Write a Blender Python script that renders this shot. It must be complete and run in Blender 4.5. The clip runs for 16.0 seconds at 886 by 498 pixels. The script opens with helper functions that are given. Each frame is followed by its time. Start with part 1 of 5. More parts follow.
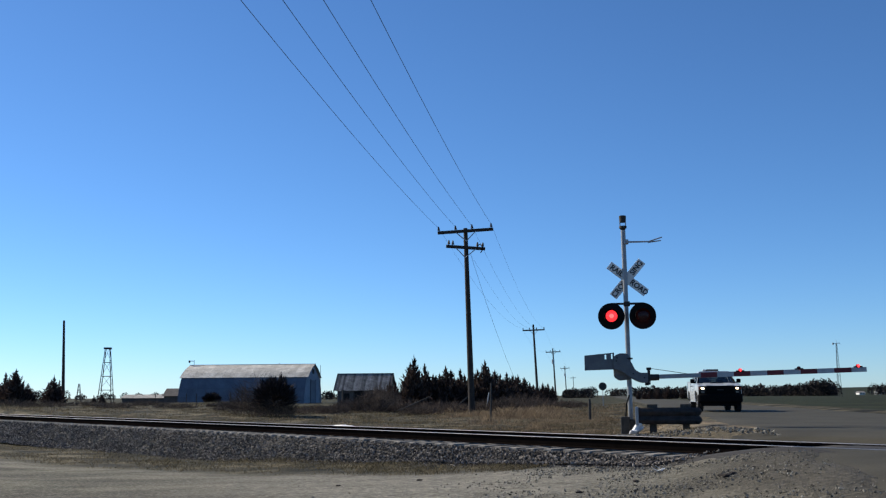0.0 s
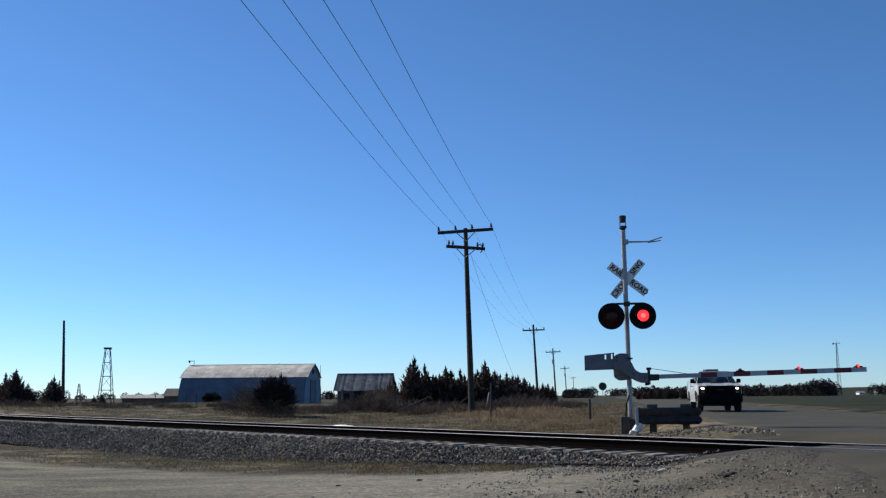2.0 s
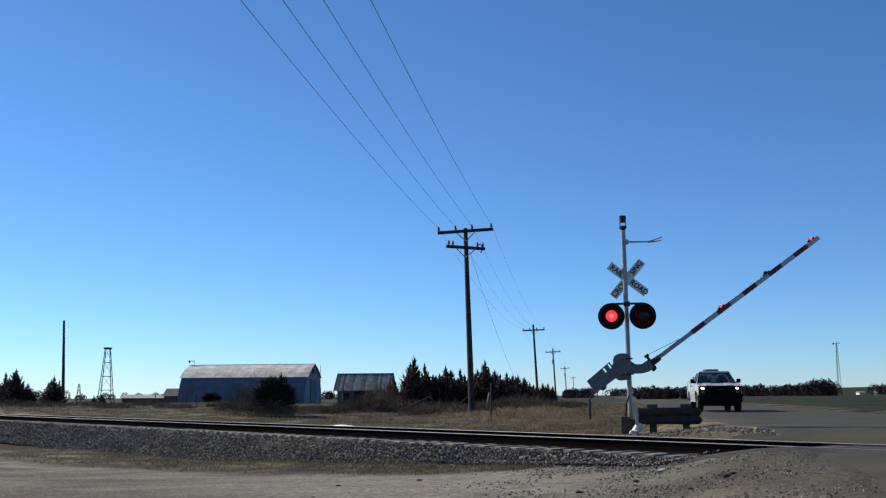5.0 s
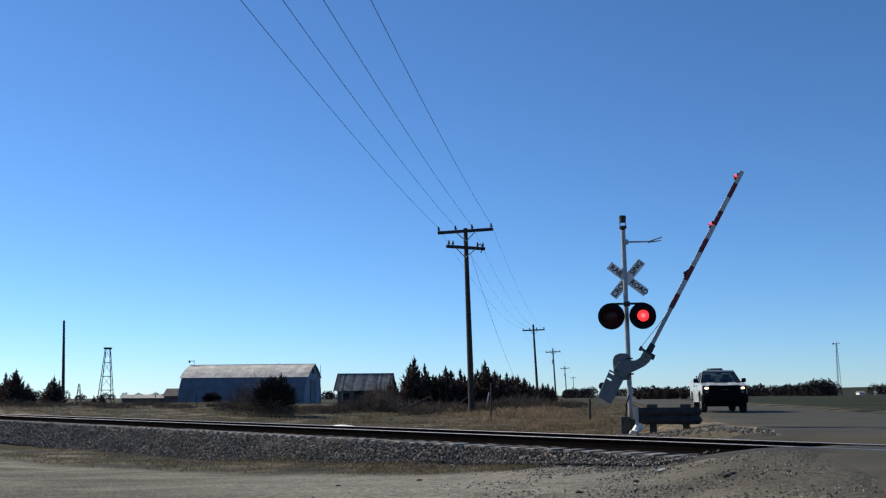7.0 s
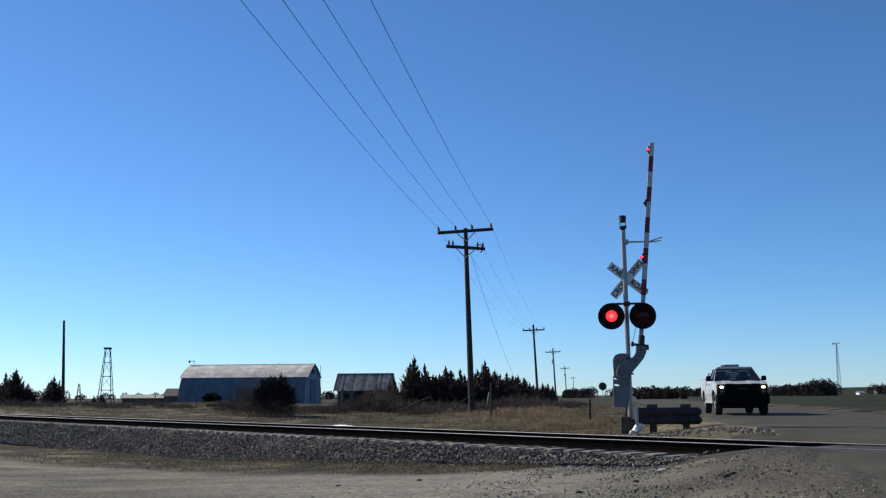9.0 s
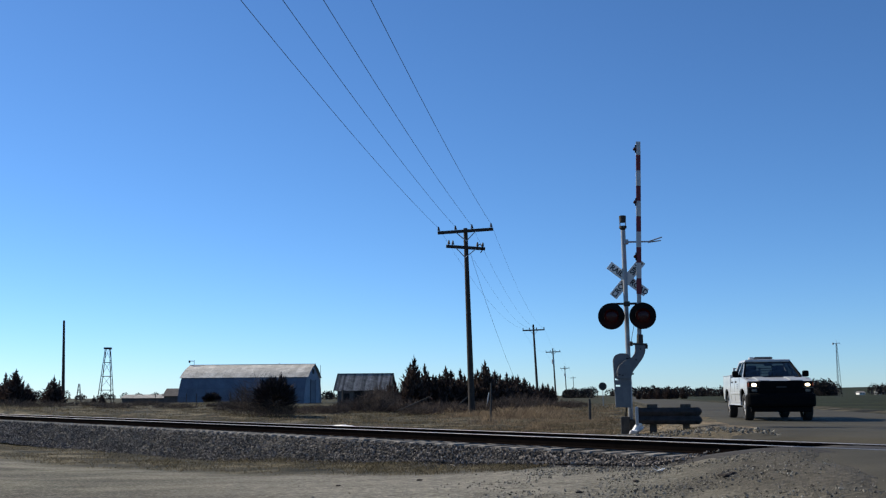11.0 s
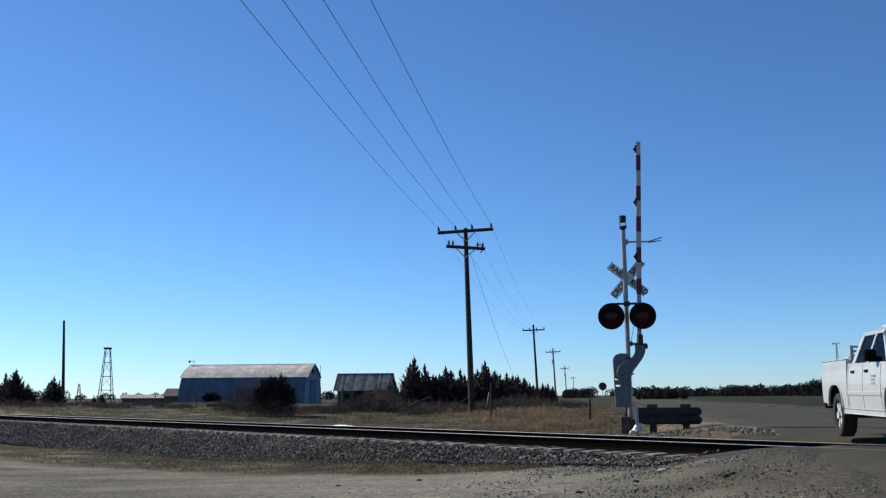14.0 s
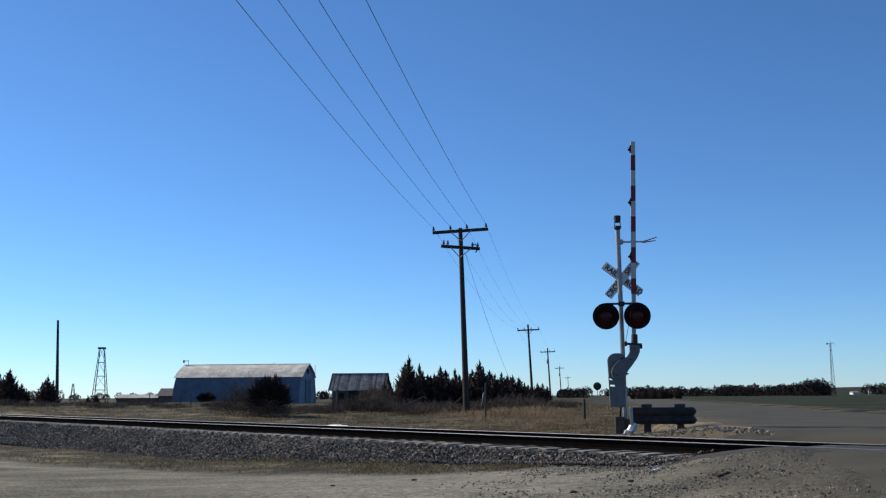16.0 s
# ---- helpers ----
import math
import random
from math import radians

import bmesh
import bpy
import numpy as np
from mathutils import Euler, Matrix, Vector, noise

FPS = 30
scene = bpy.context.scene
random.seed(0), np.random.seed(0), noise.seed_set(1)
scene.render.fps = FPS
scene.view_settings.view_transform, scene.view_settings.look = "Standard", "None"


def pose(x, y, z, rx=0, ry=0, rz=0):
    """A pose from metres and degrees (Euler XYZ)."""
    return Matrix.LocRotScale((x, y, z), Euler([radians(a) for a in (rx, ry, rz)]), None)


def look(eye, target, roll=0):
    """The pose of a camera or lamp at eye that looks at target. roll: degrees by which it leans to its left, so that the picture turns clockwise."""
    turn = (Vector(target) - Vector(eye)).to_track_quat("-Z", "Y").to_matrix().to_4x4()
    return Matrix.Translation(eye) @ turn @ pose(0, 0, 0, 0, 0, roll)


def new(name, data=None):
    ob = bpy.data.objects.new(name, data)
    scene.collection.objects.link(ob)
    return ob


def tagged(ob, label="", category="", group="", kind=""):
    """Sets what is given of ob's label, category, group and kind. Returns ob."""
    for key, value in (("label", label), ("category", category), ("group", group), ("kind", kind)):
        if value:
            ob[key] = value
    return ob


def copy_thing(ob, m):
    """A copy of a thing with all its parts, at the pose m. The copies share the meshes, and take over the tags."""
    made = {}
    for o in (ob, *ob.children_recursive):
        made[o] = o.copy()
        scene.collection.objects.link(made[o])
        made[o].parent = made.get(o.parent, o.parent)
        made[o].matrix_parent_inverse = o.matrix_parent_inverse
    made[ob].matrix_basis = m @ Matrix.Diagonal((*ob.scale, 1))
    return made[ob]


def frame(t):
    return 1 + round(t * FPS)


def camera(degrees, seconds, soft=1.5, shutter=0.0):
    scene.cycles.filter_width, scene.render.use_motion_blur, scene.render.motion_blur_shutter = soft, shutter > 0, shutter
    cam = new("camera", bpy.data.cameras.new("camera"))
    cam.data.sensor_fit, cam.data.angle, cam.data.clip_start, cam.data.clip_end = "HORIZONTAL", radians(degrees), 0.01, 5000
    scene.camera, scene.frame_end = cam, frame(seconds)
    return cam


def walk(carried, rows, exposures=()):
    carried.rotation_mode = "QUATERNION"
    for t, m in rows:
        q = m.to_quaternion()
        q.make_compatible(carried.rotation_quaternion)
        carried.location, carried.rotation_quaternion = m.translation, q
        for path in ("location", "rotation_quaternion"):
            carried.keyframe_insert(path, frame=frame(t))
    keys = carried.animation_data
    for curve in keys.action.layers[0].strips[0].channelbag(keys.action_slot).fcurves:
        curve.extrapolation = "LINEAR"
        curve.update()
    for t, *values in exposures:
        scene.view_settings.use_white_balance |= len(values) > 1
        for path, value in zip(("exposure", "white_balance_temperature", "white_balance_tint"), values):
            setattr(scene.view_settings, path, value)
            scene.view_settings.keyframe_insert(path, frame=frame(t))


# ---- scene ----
cam = camera(49.5, 16.0, soft=1.25)
TILT, ROLL = 8.7, -0.35


def aim(turn, lift=0.0):
    """Camera pose at the eye: turned right from +y and tilted up, in degrees."""
    return pose(0, 0, 0, 0, 0, -turn) @ pose(0, 0, 0, 90 + TILT + lift) @ pose(0, 0, 0, 0, 0, ROLL)


walk(cam, [(0.0, aim(0)), (15.0, aim(0)), (15.25, aim(0.04, -0.03)), (15.5, aim(0.13, -0.05)), (16.0, aim(0.31, -0.01))],
     exposures=[(0.0, 0.26, 6060, 5.0), (16.0, 0.26, 6060, 5.0)])

# ---------------------------------------------------------------- light
SUN_AZ, SUN_EL = -55, 32
world = bpy.data.worlds.new("world")
scene.world = world
world.use_nodes = True
wn, wl = world.node_tree.nodes, world.node_tree.links
sky = wn.new("ShaderNodeTexSky")
sky.sky_type, sky.sun_disc = "NISHITA", False
sky.sun_elevation, sky.sun_rotation = radians(SUN_EL), radians(SUN_AZ)
sky.altitude, sky.air_density, sky.dust_density, sky.ozone_density = 0, 0.8, 0.05, 8.6
wl.new(sky.outputs[0], wn["Background"].inputs[0])
wn["Background"].inputs[1].default_value = 0.105
sun = new("sun", bpy.data.lights.new("sun", "SUN"))
sun.data.energy, sun.data.angle, sun.data.color = 5.0, radians(0.5), (1, 0.86, 0.69)
sun_way = Vector((math.sin(radians(SUN_AZ)) * math.cos(radians(SUN_EL)), math.cos(radians(SUN_AZ)) * math.cos(radians(SUN_EL)), math.sin(radians(SUN_EL))))
sun.matrix_basis = look(sun_way * 60, (0, 0, 0))


# ---------------------------------------------------------------- materials
def material(name, dark, light, scale=8.0, rough=0.8, metal=0.0, bump=0.2, fine=60.0, blotch=0.5, spec=0.4, vary=0.0):
    """Two-scale mottled surface: broad blotches and fine grain, both at real size."""
    m = bpy.data.materials.new(name)
    m.use_nodes = True
    n, l = m.node_tree.nodes, m.node_tree.links
    b = n["Principled BSDF"]
    tc = n.new("ShaderNodeTexCoord")
    a, f = n.new("ShaderNodeTexNoise"), n.new("ShaderNodeTexNoise")
    a.inputs["Scale"].default_value, a.inputs["Detail"].default_value = scale, 6
    f.inputs["Scale"].default_value, f.inputs["Detail"].default_value = fine, 4
    for t in (a, f):
        l.new(tc.outputs["Object"], t.inputs["Vector"])
    mx = n.new("ShaderNodeMix")
    mx.inputs[0].default_value = 1 - blotch
    l.new(a.outputs[0], mx.inputs[2])
    l.new(f.outputs[0], mx.inputs[3])
    r = n.new("ShaderNodeValToRGB")
    r.color_ramp.elements[0].position, r.color_ramp.elements[1].position = 0.32, 0.68
    r.color_ramp.elements[0].color, r.color_ramp.elements[1].color = (*dark, 1), (*light, 1)
    l.new(mx.outputs[0], r.inputs[0])
    out = r.outputs[0]
    if vary:
        oi, hs = n.new("ShaderNodeObjectInfo"), n.new("ShaderNodeHueSaturation")
        mr = n.new("ShaderNodeMapRange")
        mr.inputs[3].default_value, mr.inputs[4].default_value = 1 - vary, 1 + vary
        l.new(oi.outputs["Random"], mr.inputs[0])
        l.new(mr.outputs[0], hs.inputs["Value"])
        l.new(out, hs.inputs["Color"])
        out = hs.outputs[0]
    l.new(out, b.inputs["Base Color"])
    b.inputs["Roughness"].default_value, b.inputs["Metallic"].default_value = rough, metal
    b.inputs["Specular IOR Level"].default_value = spec
    if bump:
        bp = n.new("ShaderNodeBump")
        bp.inputs["Strength"].default_value, bp.inputs["Distance"].default_value = bump, 0.01
        l.new(f.outputs[0], bp.inputs["Height"])
        l.new(bp.outputs[0], b.inputs["Normal"])
    return m


def glow(name, c, strength):
    m = bpy.data.materials.new(name)
    m.use_nodes = True
    b = m.node_tree.nodes["Principled BSDF"]
    b.inputs["Base Color"].default_value = (*c, 1)
    b.inputs["Emission Color"].default_value, b.inputs["Emission Strength"].default_value = (*c, 1), strength
    b.inputs["Roughness"].default_value = 0.2
    return m


def island_material(name, dark, light, rough=0.9, through_light=0.0, mid=0.5):
    """Each loose piece of a joined mesh gets its own shade."""
    m = bpy.data.materials.new(name)
    m.use_nodes = True
    n, l = m.node_tree.nodes, m.node_tree.links
    g, r = n.new("ShaderNodeNewGeometry"), n.new("ShaderNodeValToRGB")
    r.color_ramp.elements[0].color, r.color_ramp.elements[1].color = (*dark, 1), (*light, 1)
    half = [dark[i] * 0.6 + light[i] * 0.4 for i in range(3)] if mid == 0.5 else [dark[i] * 0.75 + light[i] * 0.25 for i in range(3)]
    r.color_ramp.elements.new(mid).color = (*half, 1)
    l.new(g.outputs["Random Per Island"], r.inputs[0])
    b = n["Principled BSDF"]
    l.new(r.outputs[0], b.inputs["Base Color"])
    b.inputs["Roughness"].default_value, b.inputs["Specular IOR Level"].default_value = rough, 0.2
    if through_light:
        tr, ad = n.new("ShaderNodeBsdfTranslucent"), n.new("ShaderNodeMixShader")
        ad.inputs[0].default_value = through_light
        l.new(r.outputs[0], tr.inputs[0])
        l.new(b.outputs[0], ad.inputs[1])
        l.new(tr.outputs[0], ad.inputs[2])
        l.new(ad.outputs[0], n["Material Output"].inputs[0])
    return m


def ground_material():
    """Gravel lot, dry grass and green field, laid out by the ground's own zones."""
    m = bpy.data.materials.new("ground")
    m.use_nodes = True
    n, l = m.node_tree.nodes, m.node_tree.links
    b, tc = n["Principled BSDF"], n.new("ShaderNodeTexCoord")

    def noise_ramp(scale, c0, c1, c2, detail=8, lo=0.3, hi=0.7, stretch=(1, 1, 1)):
        mp, t, r = n.new("ShaderNodeMapping"), n.new("ShaderNodeTexNoise"), n.new("ShaderNodeValToRGB")
        mp.inputs["Scale"].default_value = stretch
        mp.inputs["Rotation"].default_value = (0, 0, radians(50))
        t.inputs["Scale"].default_value, t.inputs["Detail"].default_value = scale, detail
        t.inputs["Roughness"].default_value = 0.65
        e = r.color_ramp.elements
        e[0].position, e[1].position = lo, hi
        e[0].color, e[1].color = (*c0, 1), (*c2, 1)
        e.new(0.5).color = (*c1, 1)
        l.new(tc.outputs["Object"], mp.inputs[0])
        l.new(mp.outputs[0], t.inputs["Vector"])
        l.new(t.outputs[0], r.inputs[0])
        return r.outputs[0], t.outputs[0]

    gravel, gh = noise_ramp(0.55, (0.055, 0.05, 0.034), (0.14, 0.128, 0.09), (0.27, 0.24, 0.175), lo=0.4, hi=0.6, stretch=(0.5, 1.4, 1))
    grit, grith = noise_ramp(15, (0.022, 0.019, 0.014), (0.13, 0.119, 0.09), (0.4, 0.37, 0.29), 6, lo=0.34, hi=0.66)
    grass, _ = noise_ramp(0.6, (0.014, 0.013, 0.008), (0.05, 0.044, 0.026), (0.17, 0.14, 0.085), lo=0.4, hi=0.62)
    green, _ = noise_ramp(0.12, (0.011, 0.015, 0.005), (0.021, 0.025, 0.009), (0.036, 0.038, 0.015))

    def mixed(fac, c0, c1):
        x = n.new("ShaderNodeMix")
        x.data_type = "RGBA"
        if isinstance(fac, float):
            x.inputs[0].default_value = fac
        else:
            l.new(fac, x.inputs[0])
        l.new(c0, x.inputs[6])
        l.new(c1, x.inputs[7])
        return x.outputs[2]

    def zone(name):
        a = n.new("ShaderNodeAttribute")
        a.attribute_name = name
        return a.outputs["Fac"]

    c = mixed(zone("green"), grass, green)
    pale, _ = noise_ramp(1.6, (0.15, 0.135, 0.103), (0.33, 0.302, 0.24), (0.46, 0.42, 0.335), lo=0.3, hi=0.66, stretch=(0.6, 1.5, 1))
    spots, _ = noise_ramp(5.5, (0.035, 0.031, 0.023), (0.22, 0.2, 0.158), (0.42, 0.385, 0.31), 8, lo=0.36, hi=0.6)
    fresh = mixed(0.5, pale, spots)
    straw, _ = noise_ramp(1.8, (0.05, 0.037, 0.022), (0.16, 0.115, 0.065), (0.36, 0.255, 0.145), 7, lo=0.3, hi=0.62)
    c = mixed(zone("straw"), c, straw)
    c = mixed(zone("gravel"), c, mixed(0.42, mixed(zone("fresh"), gravel, fresh), grit))
    tar, _ = noise_ramp(11.0, (0.032, 0.028, 0.022), (0.068, 0.06, 0.047), (0.135, 0.118, 0.093), 9, lo=0.3, hi=0.7)
    c = mixed(zone("tar"), c, tar)
    l.new(c, b.inputs["Base Color"])
    b.inputs["Roughness"].default_value, b.inputs["Specular IOR Level"].default_value = 0.95, 0.15
    bp = n.new("ShaderNodeBump")
    bp.inputs["Strength"].default_value, bp.inputs["Distance"].default_value = 0.9, 0.06
    l.new(grith, bp.inputs["Height"])
    l.new(bp.outputs[0], b.inputs["Normal"])
    return m


GROUND = ground_material()
ASPHALT = material("worn asphalt", (0.04, 0.036, 0.025), (0.084, 0.075, 0.054), 0.5, 0.9, bump=0.6, fine=30, blotch=0.6, spec=0.2)
BALLAST = material("ballast bed", (0.014, 0.012, 0.01), (0.055, 0.048, 0.042), 5, 0.95, bump=1, fine=18, blotch=0.3)
STONE = island_material("ballast stone", (0.03, 0.026, 0.023), (0.36, 0.31, 0.26), mid=0.58)
PEBBLE = island_material("gravel stone", (0.05, 0.044, 0.035), (0.36, 0.33, 0.27))
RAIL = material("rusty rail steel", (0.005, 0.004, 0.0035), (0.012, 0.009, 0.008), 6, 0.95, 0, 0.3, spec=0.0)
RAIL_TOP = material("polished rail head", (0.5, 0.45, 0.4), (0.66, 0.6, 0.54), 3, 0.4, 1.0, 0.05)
PANEL = material("pale worn crossing asphalt", (0.055, 0.048, 0.039), (0.12, 0.106, 0.086), 1.1, 0.9, bump=0.5, fine=30, blotch=0.6, spec=0.2)
TIE = material("creosoted oak tie", (0.13, 0.116, 0.1), (0.36, 0.33, 0.29), 7, 0.85, bump=0.6, vary=0.3)
POLE_WOOD = material("weathered pole wood", (0.018, 0.014, 0.012), (0.06, 0.046, 0.036), 5, 0.9, bump=0.6)
POST_WOOD = material("grey post wood", (0.03, 0.026, 0.022), (0.09, 0.078, 0.066), 6, 0.9, bump=0.6)
STEEL = material("dull galvanised steel", (0.26, 0.27, 0.28), (0.42, 0.43, 0.44), 7, 0.55, 0.3, 0.15)
ALUMINIUM = material("aluminium mast paint", (0.22, 0.225, 0.23), (0.36, 0.365, 0.37), 5, 0.5, 0.3, 0.1)
GREY_PAINT = material("grey mechanism paint", (0.09, 0.095, 0.1), (0.17, 0.175, 0.18), 6, 0.6, 0.1, 0.15)
BLACK = material("matt black paint", (0.006, 0.006, 0.006), (0.014, 0.014, 0.014), 8, 0.85, 0, 0.1, spec=0.1)
DARK_IRON = material("dark cast iron", (0.02, 0.02, 0.02), (0.06, 0.055, 0.05), 8, 0.7, 0.3, 0.2)
SIGN_WHITE = material("dirty white sign sheet", (0.66, 0.64, 0.59), (0.85, 0.83, 0.79), 6, 0.6, 0, 0.05)
LETTER = material("black sign lettering", (0.012, 0.012, 0.012), (0.03, 0.03, 0.03), 8, 0.6, 0, 0.0)
STRIPE_RED = material("red gate stripe", (0.085, 0.009, 0.014), (0.165, 0.014, 0.022), 6, 0.5, 0, 0.05)
STRIPE_WHITE = material("white gate stripe", (0.34, 0.34, 0.34), (0.5, 0.5, 0.5), 6, 0.5, 0, 0.05)
LIT_RED = glow("lit red lens", (1.0, 0.025, 0.03), 1.5)
LIT_CORE = glow("lit lamp core", (1.0, 0.075, 0.07), 2.3)
DARK_RED = material("unlit red lens", (0.016, 0.003, 0.004), (0.045, 0.007, 0.008), 30, 0.25, 0, 0.3, spec=0.25)
GLASS_INSULATOR = material("brown porcelain", (0.02, 0.018, 0.016), (0.05, 0.04, 0.035), 8, 0.3, 0, 0)
WIRE = material("dark aluminium cable", (0.04, 0.04, 0.045), (0.09, 0.09, 0.1), 8, 0.6, 0.4, 0)
BARN_ROOF = material("bright weathered roof tin", (0.32, 0.28, 0.22), (0.86, 0.8, 0.69), 0.9, 0.7, 0, 0.3, fine=7, vary=0.14)
BARN_END = material("pale weathered end boards", (0.15, 0.165, 0.2), (0.27, 0.29, 0.34), 0.8, 0.8, 0, 0.3, fine=10)
BARN_WALL = material("blue-grey painted siding", (0.085, 0.092, 0.115), (0.155, 0.166, 0.2), 0.8, 0.75, 0, 0.2, fine=9, vary=0.05)
SHED_ROOF = material("streaked roof tin", (0.06, 0.054, 0.05), (0.4, 0.37, 0.33), 1.6, 0.8, 0, 0.3, fine=9, vary=0.6)
SHED_WALL = material("old shed boards", (0.06, 0.05, 0.045), (0.16, 0.14, 0.13), 1.5, 0.9, 0, 0.4, fine=14, vary=0.2)
DARK_GAP = material("dark opening", (0.01, 0.01, 0.01), (0.02, 0.02, 0.02), 4, 0.95, 0, 0)
CEDAR = island_material("red cedar foliage", (0.02, 0.014, 0.012), (0.1, 0.07, 0.057), 0.9, 0.2)
SHRUB = island_material("dark shrub leaves", (0.016, 0.012, 0.012), (0.06, 0.044, 0.042), 0.95)
TWIG = island_material("bare brown twigs", (0.03, 0.022, 0.017), (0.14, 0.1, 0.075))
GRASS = island_material("dry winter grass", (0.034, 0.029, 0.017), (0.24, 0.195, 0.115), 0.9, 0.3)
RUSSET = island_material("russet dry weeds", (0.06, 0.044, 0.03), (0.4, 0.3, 0.19), 0.9, 0.4)
FAR_TREES = island_material("distant bare trees", (0.016, 0.014, 0.013), (0.05, 0.041, 0.038))
TRUCK_WHITE = material("white vehicle paint", (0.42, 0.435, 0.445), (0.48, 0.497, 0.508), 2, 0.28, 0, 0, blotch=0.8)
TRUCK_BLACK = material("black plastic trim", (0.004, 0.004, 0.0045), (0.008, 0.008, 0.0085), 9, 0.75, 0, 0.05, spec=0.04)
TYRE = material("tyre rubber", (0.012, 0.012, 0.012), (0.03, 0.029, 0.028), 9, 0.9, 0, 0.3)
RIM = material("silver wheel", (0.42, 0.42, 0.43), (0.6, 0.6, 0.61), 8, 0.4, 0.1, 0)
CHROME = material("dull chrome", (0.5, 0.5, 0.5), (0.62, 0.62, 0.62), 8, 0.2, 1.0, 0)
SEAT = material("dark seat cloth", (0.015, 0.015, 0.017), (0.035, 0.035, 0.038), 20, 0.9, 0, 0)
HEADLIGHT = glow("lit headlight", (1.0, 0.8, 0.52), 3.2)
AMBER = glow("amber marker", (0.35, 0.06, 0.02), 0.1)
LENS_GREY = material("clear lamp lens", (0.06, 0.057, 0.056), (0.12, 0.11, 0.11), 20, 0.1, 0, 0, spec=0.8)
DECAL = material("grey door lettering", (0.2, 0.22, 0.25), (0.3, 0.32, 0.35), 20, 0.6, 0, 0)
SACK = material("white crumpled sheet and rail glint", (0.6, 0.6, 0.6), (0.82, 0.82, 0.82), 9, 0.5, 0, 0.2)


def window_glass():
    m = bpy.data.materials.new("tinted window glass")
    m.use_nodes = True
    n, l = m.node_tree.nodes, m.node_tree.links
    t, g, x, fr = n.new("ShaderNodeBsdfTransparent"), n.new("ShaderNodeBsdfGlossy"), n.new("ShaderNodeMixShader"), n.new("ShaderNodeFresnel")
    t.inputs[0].default_value = (0.26, 0.28, 0.285, 1)
    g.inputs["Roughness"].default_value = 0.02
    fr.inputs[0].default_value = 1.5
    half = n.new("ShaderNodeMath")
    half.operation, half.inputs[1].default_value = "MULTIPLY", 0.22
    l.new(fr.outputs[0], half.inputs[0])
    l.new(half.outputs[0], x.inputs[0])
    l.new(t.outputs[0], x.inputs[1])
    l.new(g.outputs[0], x.inputs[2])
    l.new(x.outputs[0], n["Material Output"].inputs[0])
    return m


GLASS = window_glass()


# ---------------------------------------------------------------- mesh tools
def part(name, bm, mat, parent=None, label="", m=None, smooth=False):
    """Link a bmesh as ONE mesh object, under a thing or a part."""
    me = bpy.data.meshes.new(name)
    bm.normal_update()
    bm.to_mesh(me)
    bm.free()
    for k in (mat if isinstance(mat, (list, tuple)) else [mat]):
        me.materials.append(k)
    if smooth:
        me.shade_smooth()
    ob = new(name, me)
    ob.parent = parent
    if m is not None:
        ob.matrix_basis = m
    if label:
        tagged(ob, label)
    return ob


def thing(name, label, category, m=None, group="", kind=""):
    ob = new(name)
    if m is not None:
        ob.matrix_basis = m
    return tagged(ob, label, category, group, kind)


def bx(lo, hi, bevel=0.0, bm=None, m=None):
    """A box between two corners, its edges rounded."""
    own = bmesh.new()
    bmesh.ops.create_cube(own, size=1)
    for v in own.verts:
        v.co = Vector([lo[i] + (v.co[i] + 0.5) * (hi[i] - lo[i]) for i in range(3)])
    if bevel:
        bmesh.ops.bevel(own, geom=own.edges[:], offset=bevel, segments=2, affect="EDGES", profile=0.5)
    return joined(own, bm, m)


def joined(own, bm, m=None):
    if m is not None:
        bmesh.ops.transform(own, matrix=m, verts=own.verts)
    if bm is None:
        return own
    me = bpy.data.meshes.new("t")
    own.to_mesh(me)
    own.free()
    bm.from_mesh(me)
    bpy.data.meshes.remove(me)
    return bm


def cyl(p0, p1, r0, r1=None, n=12, bm=None, bevel=0.0):
    """A tapered round bar from p0 to p1."""
    r1 = r0 if r1 is None else r1
    p0, p1 = Vector(p0), Vector(p1)
    own = bmesh.new()
    bmesh.ops.create_cone(own, cap_ends=True, segments=n, radius1=r0, radius2=r1, depth=(p1 - p0).length)
    if bevel:
        bmesh.ops.bevel(own, geom=[e for e in own.edges if all(len(f.verts) == 4 for f in e.link_faces) is False], offset=bevel, segments=2, affect="EDGES")
    return joined(own, bm, Matrix.Translation((p0 + p1) / 2) @ (p1 - p0).to_track_quat("Z", "Y").to_matrix().to_4x4())


def prism(outline, y0, y1, bevel=0.0, bm=None, m=None):
    """A flat outline in x and z, given depth from y0 to y1."""
    own = bmesh.new()
    a = [own.verts.new((x, y0, z)) for x, z in outline]
    b = [own.verts.new((x, y1, z)) for x, z in outline]
    own.faces.new(a)
    own.faces.new(b[::-1])
    k = len(a)
    for i in range(k):
        own.faces.new((a[i], b[i], b[(i + 1) % k], a[(i + 1) % k]))
    bmesh.ops.recalc_face_normals(own, faces=own.faces)
    if bevel:
        bmesh.ops.bevel(own, geom=own.edges[:], offset=bevel, segments=2, affect="EDGES", clamp_overlap=True)
    return joined(own, bm, m)


def ball(c, r, bm=None, sub=2, jitter=0.0, rng=None):
    own = bmesh.new()
    bmesh.ops.create_icosphere(own, subdivisions=sub, radius=1)
    for v in own.verts:
        k = 1 + (rng.uniform(-jitter, jitter) if rng else 0)
        v.co = Vector([c[i] + v.co[i] * r[i] * k for i in range(3)])
    return joined(own, bm)


